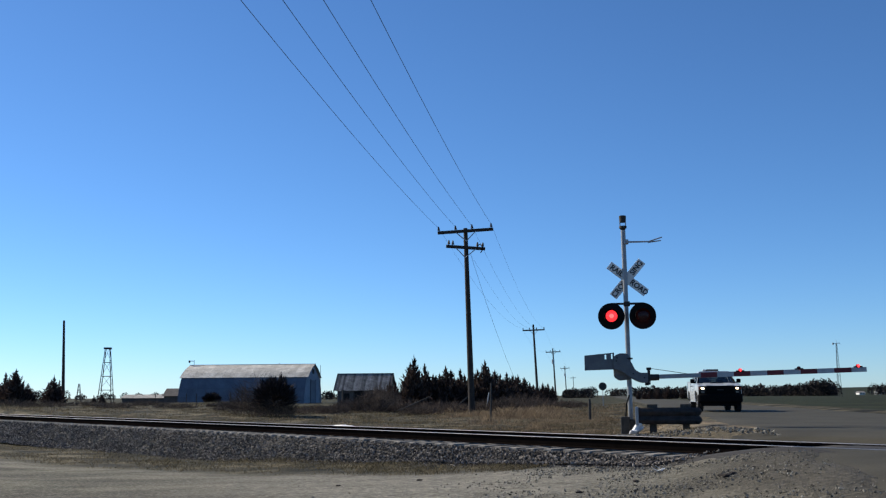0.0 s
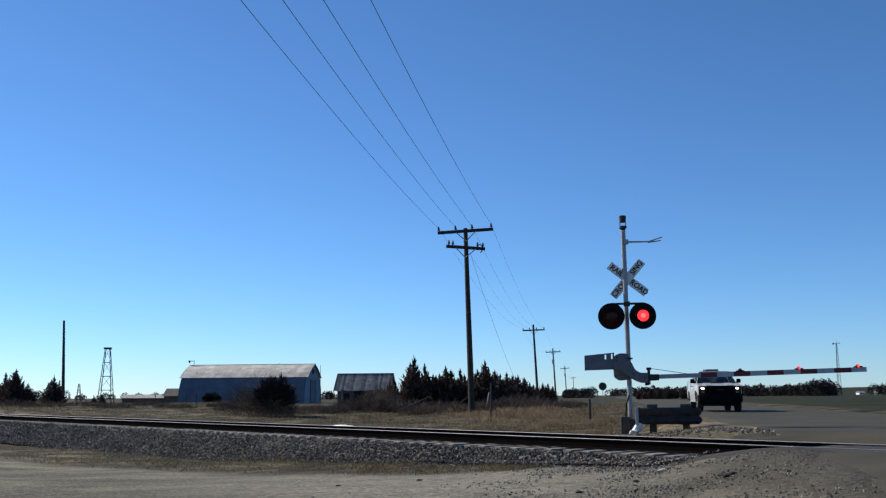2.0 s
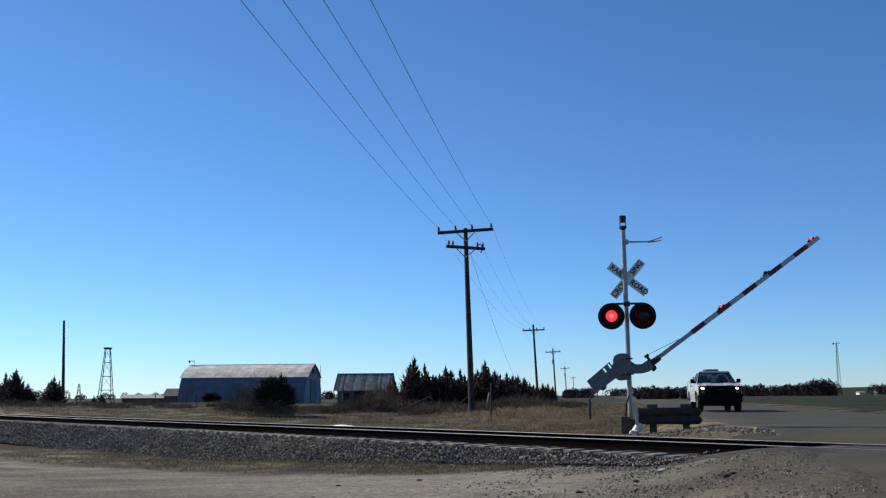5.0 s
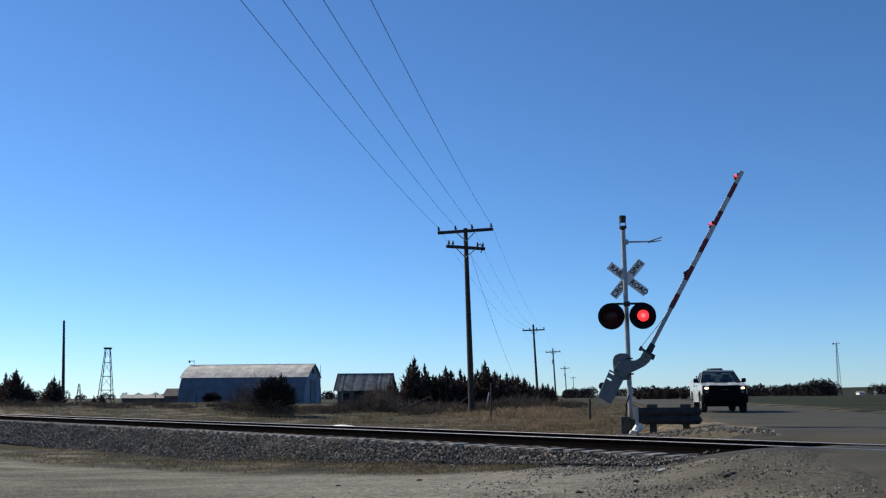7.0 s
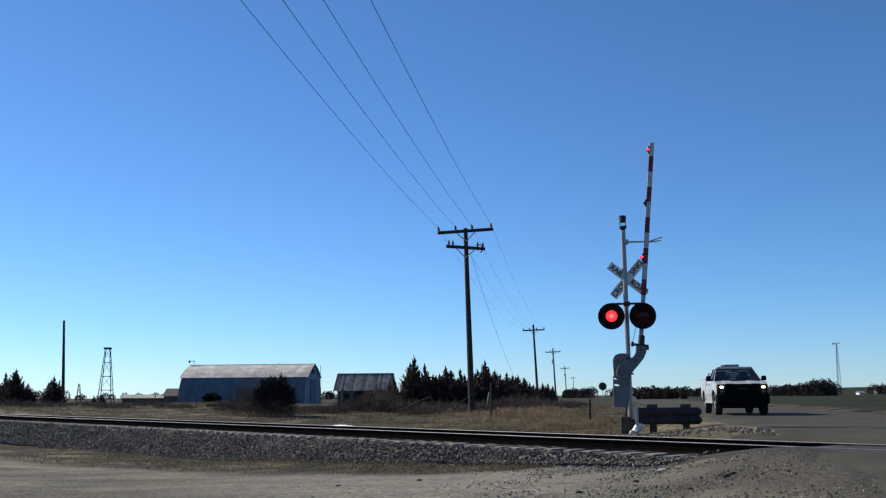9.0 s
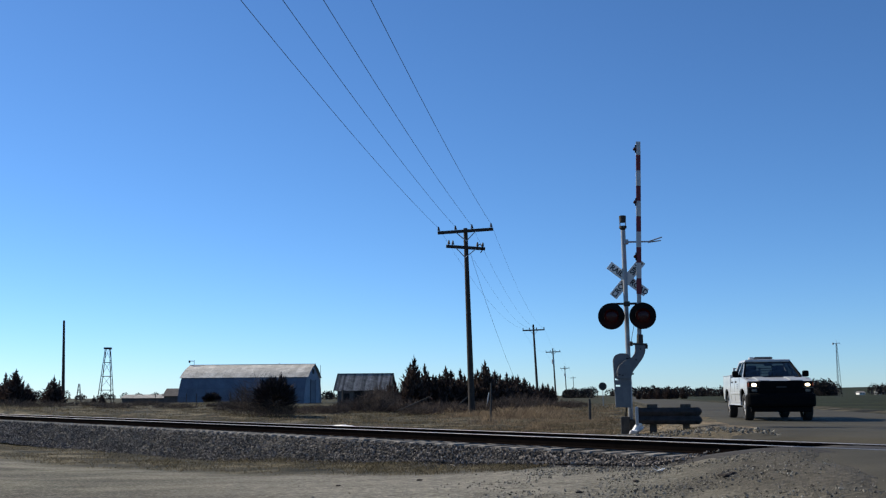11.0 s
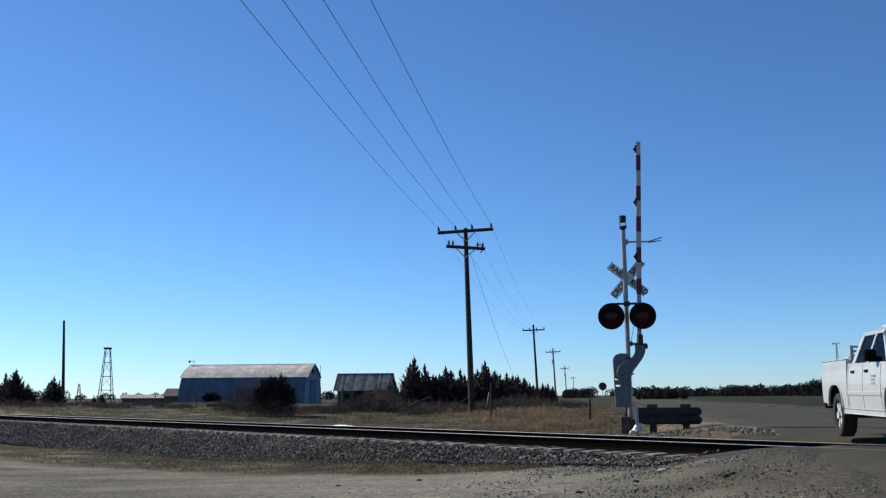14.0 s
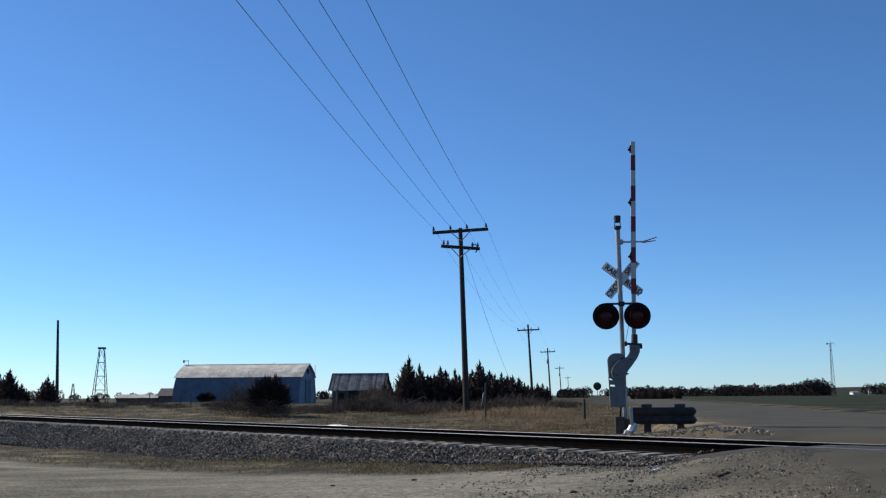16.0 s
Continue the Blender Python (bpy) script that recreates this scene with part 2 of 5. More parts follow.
def mesh_from(name, verts, faces, mat, parent=None, m=None):
    me = bpy.data.meshes.new(name)
    me.from_pydata([tuple(v) for v in verts], [], faces)
    me.materials.append(mat)
    ob = new(name, me)
    ob.parent = parent
    if m is not None:
        ob.matrix_basis = m
    return ob


# ---------------------------------------------------------------- plan
TRACK_TURN = -50.0
D = Vector((math.cos(radians(TRACK_TURN)), math.sin(radians(TRACK_TURN)), 0))
N = Vector((D.y, -D.x, 0))
C0 = Vector((0, 23.5, 0)) - N * 0.7525
RAIL_Z = -0.87
TRACK = Matrix.Translation((C0.x, C0.y, RAIL_Z)) @ pose(0, 0, 0, 0, 0, TRACK_TURN)
ROAD_X0, ROAD_SLOPE = 5.12, 0.1666
ROAD_D = Vector((ROAD_SLOPE, 1, 0)).normalized()


def step(a, b, x):
    k = min(1.0, max(0.0, (x - a) / (b - a)))
    return k * k * (3 - 2 * k)


def across(x, y):
    """Distance from the track's middle line, positive on the camera's side, and along it."""
    p = Vector((x, y, 0)) - C0
    return p.dot(N), p.dot(D)


def road_off(x, y):
    """Distance to the right of the truck's lane middle."""
    return (x - ROAD_X0 - ROAD_SLOPE * y) * ROAD_D.y


def road_z(x, y):
    v, _ = across(x, y)
    if v < 0:
        return -0.86 + 0.1 * step(0.8, 2.8, -v) - 0.02 * step(4, 9, -v)
    return -0.86 - 0.425 * step(1.5, 13, v)


def ground_z(x, y, under_track=False):
    v, s = across(x, y)
    r = math.hypot(x, y)
    lump = noise.noise((x * 0.25, y * 0.25, 0)) * 0.06 + noise.noise((x * 0.9, y * 0.9, 4)) * 0.025
    if v > 0:
        toe = float(np.interp(s, (-37, -16, -7.6, 2.3, 5.6, 8.5), (-2.1, -1.88, -1.8, -1.46, -1.32, -1.2)))
        k = step(2.5, 11, v)
        z = toe * (1 - k) - 1.56 * k + lump
    else:
        z = -1.3 + 0.45 * step(35, 130, r) + lump * 1.6 + 0.22 * step(8, 25, -v) * step(120, 40, r)
        z = z + 0.2 * step(6, 3, -v) + 0.12 * step(6.5, 3, -v) * step(0.5, 3.5, x)
        z = z + 0.42 * step(55, 82, r) * step(126, 100, r) * step(-0.15, -0.21, x / max(y, 1.0))
    z = z + 11 * step(900, 1700, r) * step(0.2, 0.42, math.atan2(x, max(y, 1)))
    u = road_off(x, y)
    k = step(-4.6, -2.2, u) * step(14, 6.5, u)
    rough = noise.noise((x * 0.7, y * 0.7, 6)) * 0.9
    drop = 0.09 * step(-2.4, -1.5, u + rough) * step(7.5, 5, u) - 0.02
    base_z = z * (1 - k) + (road_z(x, y) - drop + lump * 0.15) * k
    return base_z - ((0.5 * step(2.2, 1.7, v) if v > 0 else 0.5 * step(3.1, 2.3, -v)) if under_track else 0.0)


RUST_STEEL = material("dull stained guardrail steel", (0.05, 0.043, 0.041), (0.135, 0.118, 0.11), 5, 0.7, 0.1, 0.3, spec=0.2)


# ---------------------------------------------------------------- ground
def lot_edge(s):
    """How far from the track the gravel lot begins."""
    return float(np.interp(s, (-40, -10, -2, 0.8, 3.5, 5.5), (9, 7.6, 6.4, 5.5, 4.0, 2.3)))


def make_ground():
    angles = [-180 + 8 * i for i in range(18)] + [-36 + 0.3 * i for i in range(241)] + [44 + 8 * i for i in range(17)]
    radii = [3.0 * (1.03 ** i) for i in range(232)]
    verts, faces, gravel, green, fresh, tar, straw = [(0, 0, -1.56)], [], [1.0], [0.0], [0.5], [0.0], [0.0]
    na = len(angles)
    for r in radii:
        for a in angles:
            x, y = r * math.sin(radians(a)), r * math.cos(radians(a))
            verts.append((x, y, ground_z(x, y, True)))
            v, s = across(x, y)
            u = road_off(x, y)
            w = noise.noise((x * 0.35, y * 0.35, 9)) * 1.3 + noise.noise((x * 1.4, y * 1.4, 2)) * 0.7
            edge = lot_edge(s)
            g = step(edge - 1.0, edge + 1.0, v + w * 0.7) if v > 0 else 0.0
            straw.append(step(0.0, 0.25, noise.noise((x * 0.3, y * 0.3, 11)) + 0.5 * noise.noise((x * 0.9, y * 0.9, 12)) + 0.12) * step(-0.5, 1.5, x) * step(2.6, 3.2, -v) * step(14, 8, -v) if v < 0 else 0.0)
            if v < 0:
                straw[-1] = max(straw[-1], 0.85 * step(-6.5, -4.5, u + w) * step(-0.8, -2.0, u) * step(2.4, 3.2, -v) * step(10, 6, -v + w))
            g = max(g, step(-6.5, -3.4, u + w * 0.9) * step(13, 8, u + w) * (step(-14, -3, v) * 0.5 if v < 0 else 1.0))
            gravel.append(g * step(160, 60, abs(s)))
            fresh.append(step(-15, -8, u + w * 1.5) * (0.35 + 0.65 * step(-3.5, -6.5, u + w)))
            tar.append(0.8 * step(-4.6, -2.6, u + w * 0.8) * step(8, 5.5, u) * (1.0 if v > -2.5 else 0.0))
            far = step(60, 140, r) * 0.6 if v < 0 else 0.0
            green.append(max(far, step(7.5, 10, u + w) * step(30, 45, y)))
    for i in range(na):
        faces.append((0, 1 + (i + 1) % na, 1 + i))
    for k in range(len(radii) - 1):
        for i in range(na):
            a, b = 1 + k * na + i, 1 + k * na + (i + 1) % na
            faces.append((a, b, b + na, a + na))
    ob = mesh_from("ground", verts, faces, GROUND)
    me = ob.data
    for name, vals in (("gravel", gravel), ("green", green), ("fresh", fresh), ("tar", tar), ("straw", straw)):
        me.attributes.new(name, "FLOAT", "POINT").data.foreach_set("value", vals)
    me.shade_smooth()
    me.update()
    if me.polygons[5000].normal.z < 0:
        me.flip_normals()
    tagged(ob, "flat prairie ground with gravel lot, dry grass and field", "ground", kind="structure")


make_ground()


# ---------------------------------------------------------------- road
def make_road(side):
    """Asphalt on one side of the track: side 1 towards the camera, -1 beyond."""
    lanes = [-2.6 + 0.5 * i for i in range(17)] if side > 0 else [-2.1 + 0.5 * i for i in range(17)]
    runs = ([0.4 * i for i in range(60)] + [26, 32, 40]) if side > 0 else ([0.0, 0.3, 0.7, 1.2, 2, 3, 4.5, 6, 8, 10, 13, 17, 22, 30, 40] + [55, 75, 100, 140, 200, 300, 450, 700])
    verts, faces = [], []
    side_way = Vector((ROAD_D.y, -ROAD_D.x, 0))
    for j, u in enumerate(lanes):
        p = Vector((ROAD_X0, 0, 0)) + side_way * u
        t0 = (side * 1.4 - (p - C0).dot(N)) / ROAD_D.dot(N)
        for w in runs:
            e = 0
            if j in (0, len(lanes) - 1):
                e = noise.noise((w * 0.5, j, side)) * 0.7 + noise.noise((w * 1.6, j, side)) * 0.45 + (-0.5 * step(3, 0, w) if j == 0 else 0.5 * step(3, 0, w))
            q = p + ROAD_D * (t0 - side * w) + side_way * e
            z = road_z(q.x, q.y) + (-0.14 if j in (0, len(lanes) - 1) else -0.02 if j == 1 else 0.0) - (0.08 if w == 0 else 0.0) + noise.noise((q.x * 0.4, q.y * 0.4, 7)) * 0.012
            verts.append((q.x, q.y, z))
    k = len(runs)
    for j in range(len(lanes) - 1):
        for i in range(k - 1):
            a = j * k + i
            faces.append((a, a + 1, a + k + 1, a + k) if side > 0 else (a, a + k, a + k + 1, a + 1))
    ob = mesh_from("road", verts, faces, ASPHALT)
    if ob.data.polygons[0].normal.z < 0:
        ob.data.flip_normals()
    ob.data.shade_smooth()
    tagged(ob, "worn grey asphalt road crossing the railway", "road", kind="structure")


make_road(-1)
make_road(1)


# ---------------------------------------------------------------- railway
def make_track():
    track = thing("railway_track", "single railway track of rusty rails on wooden ties", "railway track", TRACK)
    for y in (0.7525, -0.7525):
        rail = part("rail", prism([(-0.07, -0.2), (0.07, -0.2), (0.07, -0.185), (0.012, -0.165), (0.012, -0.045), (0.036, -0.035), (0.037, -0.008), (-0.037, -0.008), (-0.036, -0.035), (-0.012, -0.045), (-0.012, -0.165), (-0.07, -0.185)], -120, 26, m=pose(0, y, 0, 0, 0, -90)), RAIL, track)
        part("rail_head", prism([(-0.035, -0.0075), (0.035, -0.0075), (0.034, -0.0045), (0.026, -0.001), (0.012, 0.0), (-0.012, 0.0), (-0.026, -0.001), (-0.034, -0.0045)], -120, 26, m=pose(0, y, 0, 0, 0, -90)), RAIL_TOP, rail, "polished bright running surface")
    tie_bm = bx((-0.115, -1.3, -0.4), (0.115, 1.3, -0.215), 0.012)
    first = part("tie", tie_bm, TIE, track, m=pose(-64, 0, 0))
    rng = random.Random(4)
    for i in range(1, 150):
        t = new("tie", first.data)
        t.parent = track
        t.matrix_basis = pose(-64 + i * 0.511 + rng.uniform(-0.02, 0.02), rng.uniform(-0.035, 0.035), rng.uniform(-0.012, 0.004), 0, 0, rng.uniform(-0.8, 0.8))
    # asphalt panels between and beside the rails where the road crosses
    for k, (y0, y1) in enumerate(((-1.5, -0.83), (-0.66, 0.67), (0.83, 1.5))):
        lo = (9.2, 9.1, 9.0)[k]
        part("crossing_panel", bx((lo, y0, -0.2), (lo + 13.5, y1, (0.0, -0.035, -0.03)[k]), 0.02), ASPHALT if k == 0 else PANEL, track, "worn asphalt crossing panel beside the rails")


make_track()


def ballast_z(s, y, z):
    """Height of the stone bed: it meets the ground at its toe and the road at the crossing."""
    k = step(7.4, 9.3, s - 0.4 * (y - 1.3))
    if y > 1.3:
        z = z * (1 - k) + (-0.055 - (y - 1.5) * 0.05) * k
    p = C0 + D * s + N * y
    if y > 1.5:
        z = max(z, ground_z(p.x, p.y) - RAIL_Z + (0.02 if y < 2.2 else -0.04))
    elif y < -2.3:
        w = step(2.4, 3.4, -y)
        z = z * (1 - w) + (ground_z(p.x, p.y) - RAIL_Z - 0.02) * w
    return z


def make_ballast():
    verts, faces = [], []
    prof = [(-3.6, -0.62), (-3.0, -0.5), (-2.2, -0.3), (-1.7, -0.26), (-0.8, -0.24), (0, -0.24), (0.8, -0.245), (1.16, -0.242), (1.3, -0.262), (1.45, -0.29), (1.7, -0.42), (1.95, -0.58), (2.2, -0.74), (2.45, -0.9), (2.7, -1.0), (2.95, -1.05)]
    ss = [-110 + 0.5 * i for i in range(242)]
    for s in ss:
        for y, z in prof:
            zz = ballast_z(s, y, z) + noise.noise((s * 0.9, y * 0.9, 3)) * 0.04
            if abs(y) < 1.2:
                zz += 0.21 * step(8.2, 9.5, s)
            verts.append((s, -y, zz))
    k = len(prof)
    for i in range(len(ss) - 1):
        for j in range(k - 1):
            a = i * k + j
            faces.append((a, a + 1, a + k + 1, a + k))
    bed = mesh_from("ballast_bed", verts, faces, BALLAST, None, TRACK)
    if bed.data.polygons[0].normal.z < 0:
        bed.data.flip_normals()
    bed.data.shade_smooth()
    tagged(bed, "sloping bed of grey crushed stone under the track", "ballast", kind="structure")
    return prof


PROFILE = make_ballast()

OCTA = np.array([(1, 0, 0), (-1, 0, 0), (0, 1, 0), (0, -1, 0), (0, 0, 1), (0, 0, -1)], float)
OCTA_F = [(0, 2, 4), (2, 1, 4), (1, 3, 4), (3, 0, 4), (2, 0, 5), (1, 2, 5), (3, 1, 5), (0, 3, 5)]


def pebbles(name, places, sizes, mat, label, category, m=None, seed=1):
    """Loose angular stones, each its own little block."""
    rng = np.random.default_rng(seed)
    verts, faces = [], []
    for i, (p, r) in enumerate(zip(places, sizes)):
        q, _ = np.linalg.qr(rng.normal(size=(3, 3)))
        o = (OCTA * rng.uniform(0.6, 1.25, (6, 3)) * (1, rng.uniform(0.6, 1), rng.uniform(0.5, 0.9)) + rng.uniform(-0.22, 0.22, (6, 3))) @ q * r + p
        b = len(verts)
        verts.extend(o.tolist())
        faces.extend([tuple(b + j for j in f) for f in OCTA_F])
    ob = mesh_from(name, verts, faces, mat, None, m)
    tagged(ob, label, category, kind="stuff")
    return ob


def scatter_ballast():
    rng = np.random.default_rng(11)
    ps, rs = [], []
    ys, zs = [p[0] for p in PROFILE], [p[1] for p in PROFILE]
    for i in range(62000):
        s = 10.2 - 64 * rng.random() ** 1.5
        wide = 0.95 + 0.03 * min(15.0, max(0.0, 6.0 - s))
        y = 1.36 + rng.random() * wide + 0.45 * rng.random() ** 3 if rng.random() < 0.86 else rng.uniform(-2.7, -1.3)
        if s > (7.7 - 0.5 * (y - 1.3) if y > 0 else 7.6) + rng.normal() * 0.35:
            continue
        z = ballast_z(s, y, float(np.interp(y, ys, zs)))
        r = rng.uniform(0.016, 0.042) * (1.3 if s < -20 else 1)
        ps.append((s, -y, z + r * 0.3 + rng.uniform(0, 0.02)))
        rs.append(r)
    pebbles("ballast_stones", ps, rs, STONE, "grey crushed stone ballast beside the ties", "ballast", TRACK, 5)
    ps, rs = [], []
    for i in range(110000):
        x, y = rng.uniform(-3, 7.6), rng.uniform(9.5, 21)
        v, s = across(x, y)
        u = road_off(x, y)
        if v < 2.1 or u > -2.0 + rng.normal() * 0.8 or rng.random() > (0.012 + 0.75 * step(-8, -4.5, u) * step(-1.6, -3.8, u)) * step(-0.45, 0.3, noise.noise((x * 0.8, y * 0.8, 3))):
            continue
        r = 0.006 + 0.02 * rng.random() ** 5
        ps.append((x, y, (ground_z(x, y) if u < -2.3 else max(ground_z(x, y), road_z(x, y))) + r * 0.3))
        rs.append(r)
    for i in range(7000):
        x, y = rng.uniform(4.2, 9.4), rng.uniform(17.5, 26)
        v, s = across(x, y)
        if v > -1.9 or v < -3.2 + rng.normal() * 0.3 or road_off(x, y) > -1.3 + rng.normal() * 0.4:
            continue
        r = 0.012 + 0.032 * rng.random() ** 2
        ps.append((x, y, ground_z(x, y) + r * 0.35))
        rs.append(r)
    pebbles("gravel_stones", ps, rs, PEBBLE, "loose pale gravel stones along the road edge", "gravel", None, 6)


scatter_ballast()


# ---------------------------------------------------------------- grass and brush
def blades(name, spots, mat, label, category, seed=2, lean=0.45):
    """Grass blades: spots are (x, y, z, height, width)."""
    rng = np.random.default_rng(seed)
    verts, faces = [], []
    for x, y, z, h, w in spots:
        a, b = rng.uniform(0, 6.283), rng.uniform(0, 6.283)
        l = rng.uniform(0.2, lean) * h
        dx, dy = math.cos(a) * w * 1.7, math.sin(a) * w * 1.7
        lx, ly = math.cos(b) * l, math.sin(b) * l
        k = len(verts)
        verts += [(x - dx, y - dy, z - 0.02), (x + dx, y + dy, z - 0.02), (x + dx * 0.6 + lx * 0.52, y + dy * 0.6 + ly * 0.52, z + h * 0.58), (x + lx, y + ly, z + h)]
        faces += [(k, k + 1, k + 2), (k, k + 2, k + 3)]
    ob = mesh_from(name, verts, faces, mat)
    tagged(ob, label, category, kind="stuff")
    return ob


def scatter_grass():
    rng = np.random.default_rng(21)
    dry, weeds = [], []
    for i in range(150000):
        y = 20 + 75 * rng.random() ** 1.6
        x = y * rng.uniform(-0.5, 0.29)
        v, s = across(x, y)
        u = road_off(x, y)
        if v > -2.9 or u > -2.9:
            continue
        patch = noise.noise((x * 0.22, y * 0.22, 5)) + 0.5 * noise.noise((x * 0.8, y * 0.8, 8))
        if patch < rng.uniform(-0.9, 0.25) + 0.25 * step(-2, 1, x):
            continue
        z = ground_z(x, y)
        h = rng.uniform(0.015, 0.055) * (1 + 1.9 * max(0, patch)) * (1 + 0.006 * y)
        w = 0.0028 + 0.00012 * y
        tall = step(0.0, 0.35, patch) * step(5, 10, -v)
        if rng.random() < 0.3 * tall and x > 1.5:
            weeds.append((x, y, z, h * 1.3, w))
        else:
            dry.append((x, y, z, h, w))
    # taller russet weeds to the right of the near utility pole, in clumps of differing height
    for i in range(330):
        cx, cy = rng.normal(5.2, 2.8), rng.normal(54, 8)
        if across(cx, cy)[0] > -6 or road_off(cx, cy) > -4:
            continue
        if noise.noise((cx * 0.4, cy * 0.3, 7)) < -0.08:
            continue
        near_pole = step(-6.5, -9.5, road_off(cx, cy))
        tall, size = 0.05 + (0.1 + 0.5 * near_pole) * rng.random() ** 1.5, rng.uniform(0.4, 1.3)
        for j in range(int(120 + 520 * size)):
            x, y = cx + rng.normal() * size, cy + rng.normal() * size * 0.8
            fall = max(0.25, 1 - 0.5 * math.hypot(x - cx, y - cy) / size)
            weeds.append((x, y, ground_z(x, y), tall * fall * rng.uniform(0.3, 1.3), rng.uniform(0.0009, 0.0018)))
    # low matted mounds of pale grass near the track
    for i in range(60):
        cy = rng.uniform(27, 44)
        cx = cy * rng.uniform(0.02, 0.17)
        if across(cx, cy)[0] > -4 or road_off(cx, cy) > -4:
            continue
        size, tall = rng.uniform(0.4, 1.2), rng.uniform(0.06, 0.18)
        for j in range(int(350 * size)):
            x, y = cx + rng.normal() * size, cy + rng.normal() * size * 0.5
            fall = max(0.2, 1 - 0.5 * math.hypot(x - cx, y - cy) / size)
            (weeds if i % 3 == 0 else dry).append((x, y, ground_z(x, y), tall * fall * rng.uniform(0.3, 1.1), rng.uniform(0.002, 0.004)))
    # separate tufts standing above the matted grass
    for i in range(420):
        y = 24 + 50 * rng.random() ** 1.4
        x = y * rng.uniform(-0.45, 0.2)
        if across(x, y)[0] > -4.5 or road_off(x, y) > -4:
            continue
        h, n = rng.uniform(0.05, 0.2), int(rng.uniform(40, 110))
        for j in range(n):
            px, py = x + rng.normal() * 0.3, y + rng.normal() * 0.25
            (weeds if i % 3 == 0 else dry).append((px, py, ground_z(px, py), h * rng.uniform(0.3, 1.1), 0.0035))
    # strip between the stones and the gravel lot
    for i in range(60000):
        s = 7.0 - 42 * rng.random() ** 1.3
        v = 2.3 + (lot_edge(s) - 1.9) * rng.random() ** 1.5
        if s > 5 or noise.noise((s * 0.55, v * 0.7, 3)) < rng.uniform(-0.55, 0.35):
            continue
        p = C0 + D * s + N * v
        dry.append((p.x, p.y, ground_z(p.x, p.y), rng.uniform(0.012, 0.055) * (0.5 + rng.random()) * (1 + 1.2 * step(-12, -5, s) * step(0.1, 0.4, noise.noise((s * 0.8, v * 0.6, 3)))), rng.uniform(0.0015, 0.0035)))
    blades("dry_grass", dry, GRASS, "short dry tan winter grass beside the track", "grass", 3, 1.6)
    blades("dry_weeds", weeds, RUSSET, "tall russet dry weeds near the utility pole", "weeds", 4, 1.0)


scatter_grass()


def twigs(rng, n, rx, ry, h, length, thick, droop=0.0):
    """Bare twigs springing from the ground or from one another."""
    verts, faces = [], []
    for i in range(n):
        a, k = rng.uniform(0, 6.283), rng.random() ** 0.6
        p = np.array((math.cos(a) * rx * k, math.sin(a) * ry * k, rng.uniform(0, h * 0.7) * (1.1 - k * 0.7)))
        d = np.array((rng.normal() * 0.6 + math.cos(a) * 0.4, rng.normal() * 0.6 + math.sin(a) * 0.4, rng.uniform(0.1, 1.2) - droop))
        d /= np.linalg.norm(d)
        q = p + d * rng.uniform(0.4, 1) * length
        q[2] = max(q[2], 0.02)
        side = np.cross(d, (0.3, 0.9, 0.2))
        side = side / np.linalg.norm(side) * thick
        up = np.cross(d, side)
        b = len(verts)
        verts += [p + side, p - side * 0.5 + up * 0.8, p - side * 0.5 - up * 0.8, q]
        faces += [(b, b + 1, b + 3), (b + 1, b + 2, b + 3), (b + 2, b, b + 3)]
    return verts, faces


def foliage(rng, n, shape, size):
    """Small pointed leaf sprays; shape(rng) gives a place and an outward way."""
    verts, faces = [], []
    for i in range(n):
        p, d = shape(rng)
        d = d / np.linalg.norm(d)
        for j in range(2):
            side = np.cross(d, rng.normal(size=3))
            side = side / np.linalg.norm(side) * size * rng.uniform(0.1, 0.26)
            tip = p + d * size * rng.uniform(0.7, 1.9) + rng.normal(size=3) * size * 0.18
            b = len(verts)
            verts += [p - side - d * size * 0.3, p + side - d * size * 0.3, tip]
            faces.append((b, b + 1, b + 2))
    return verts, faces


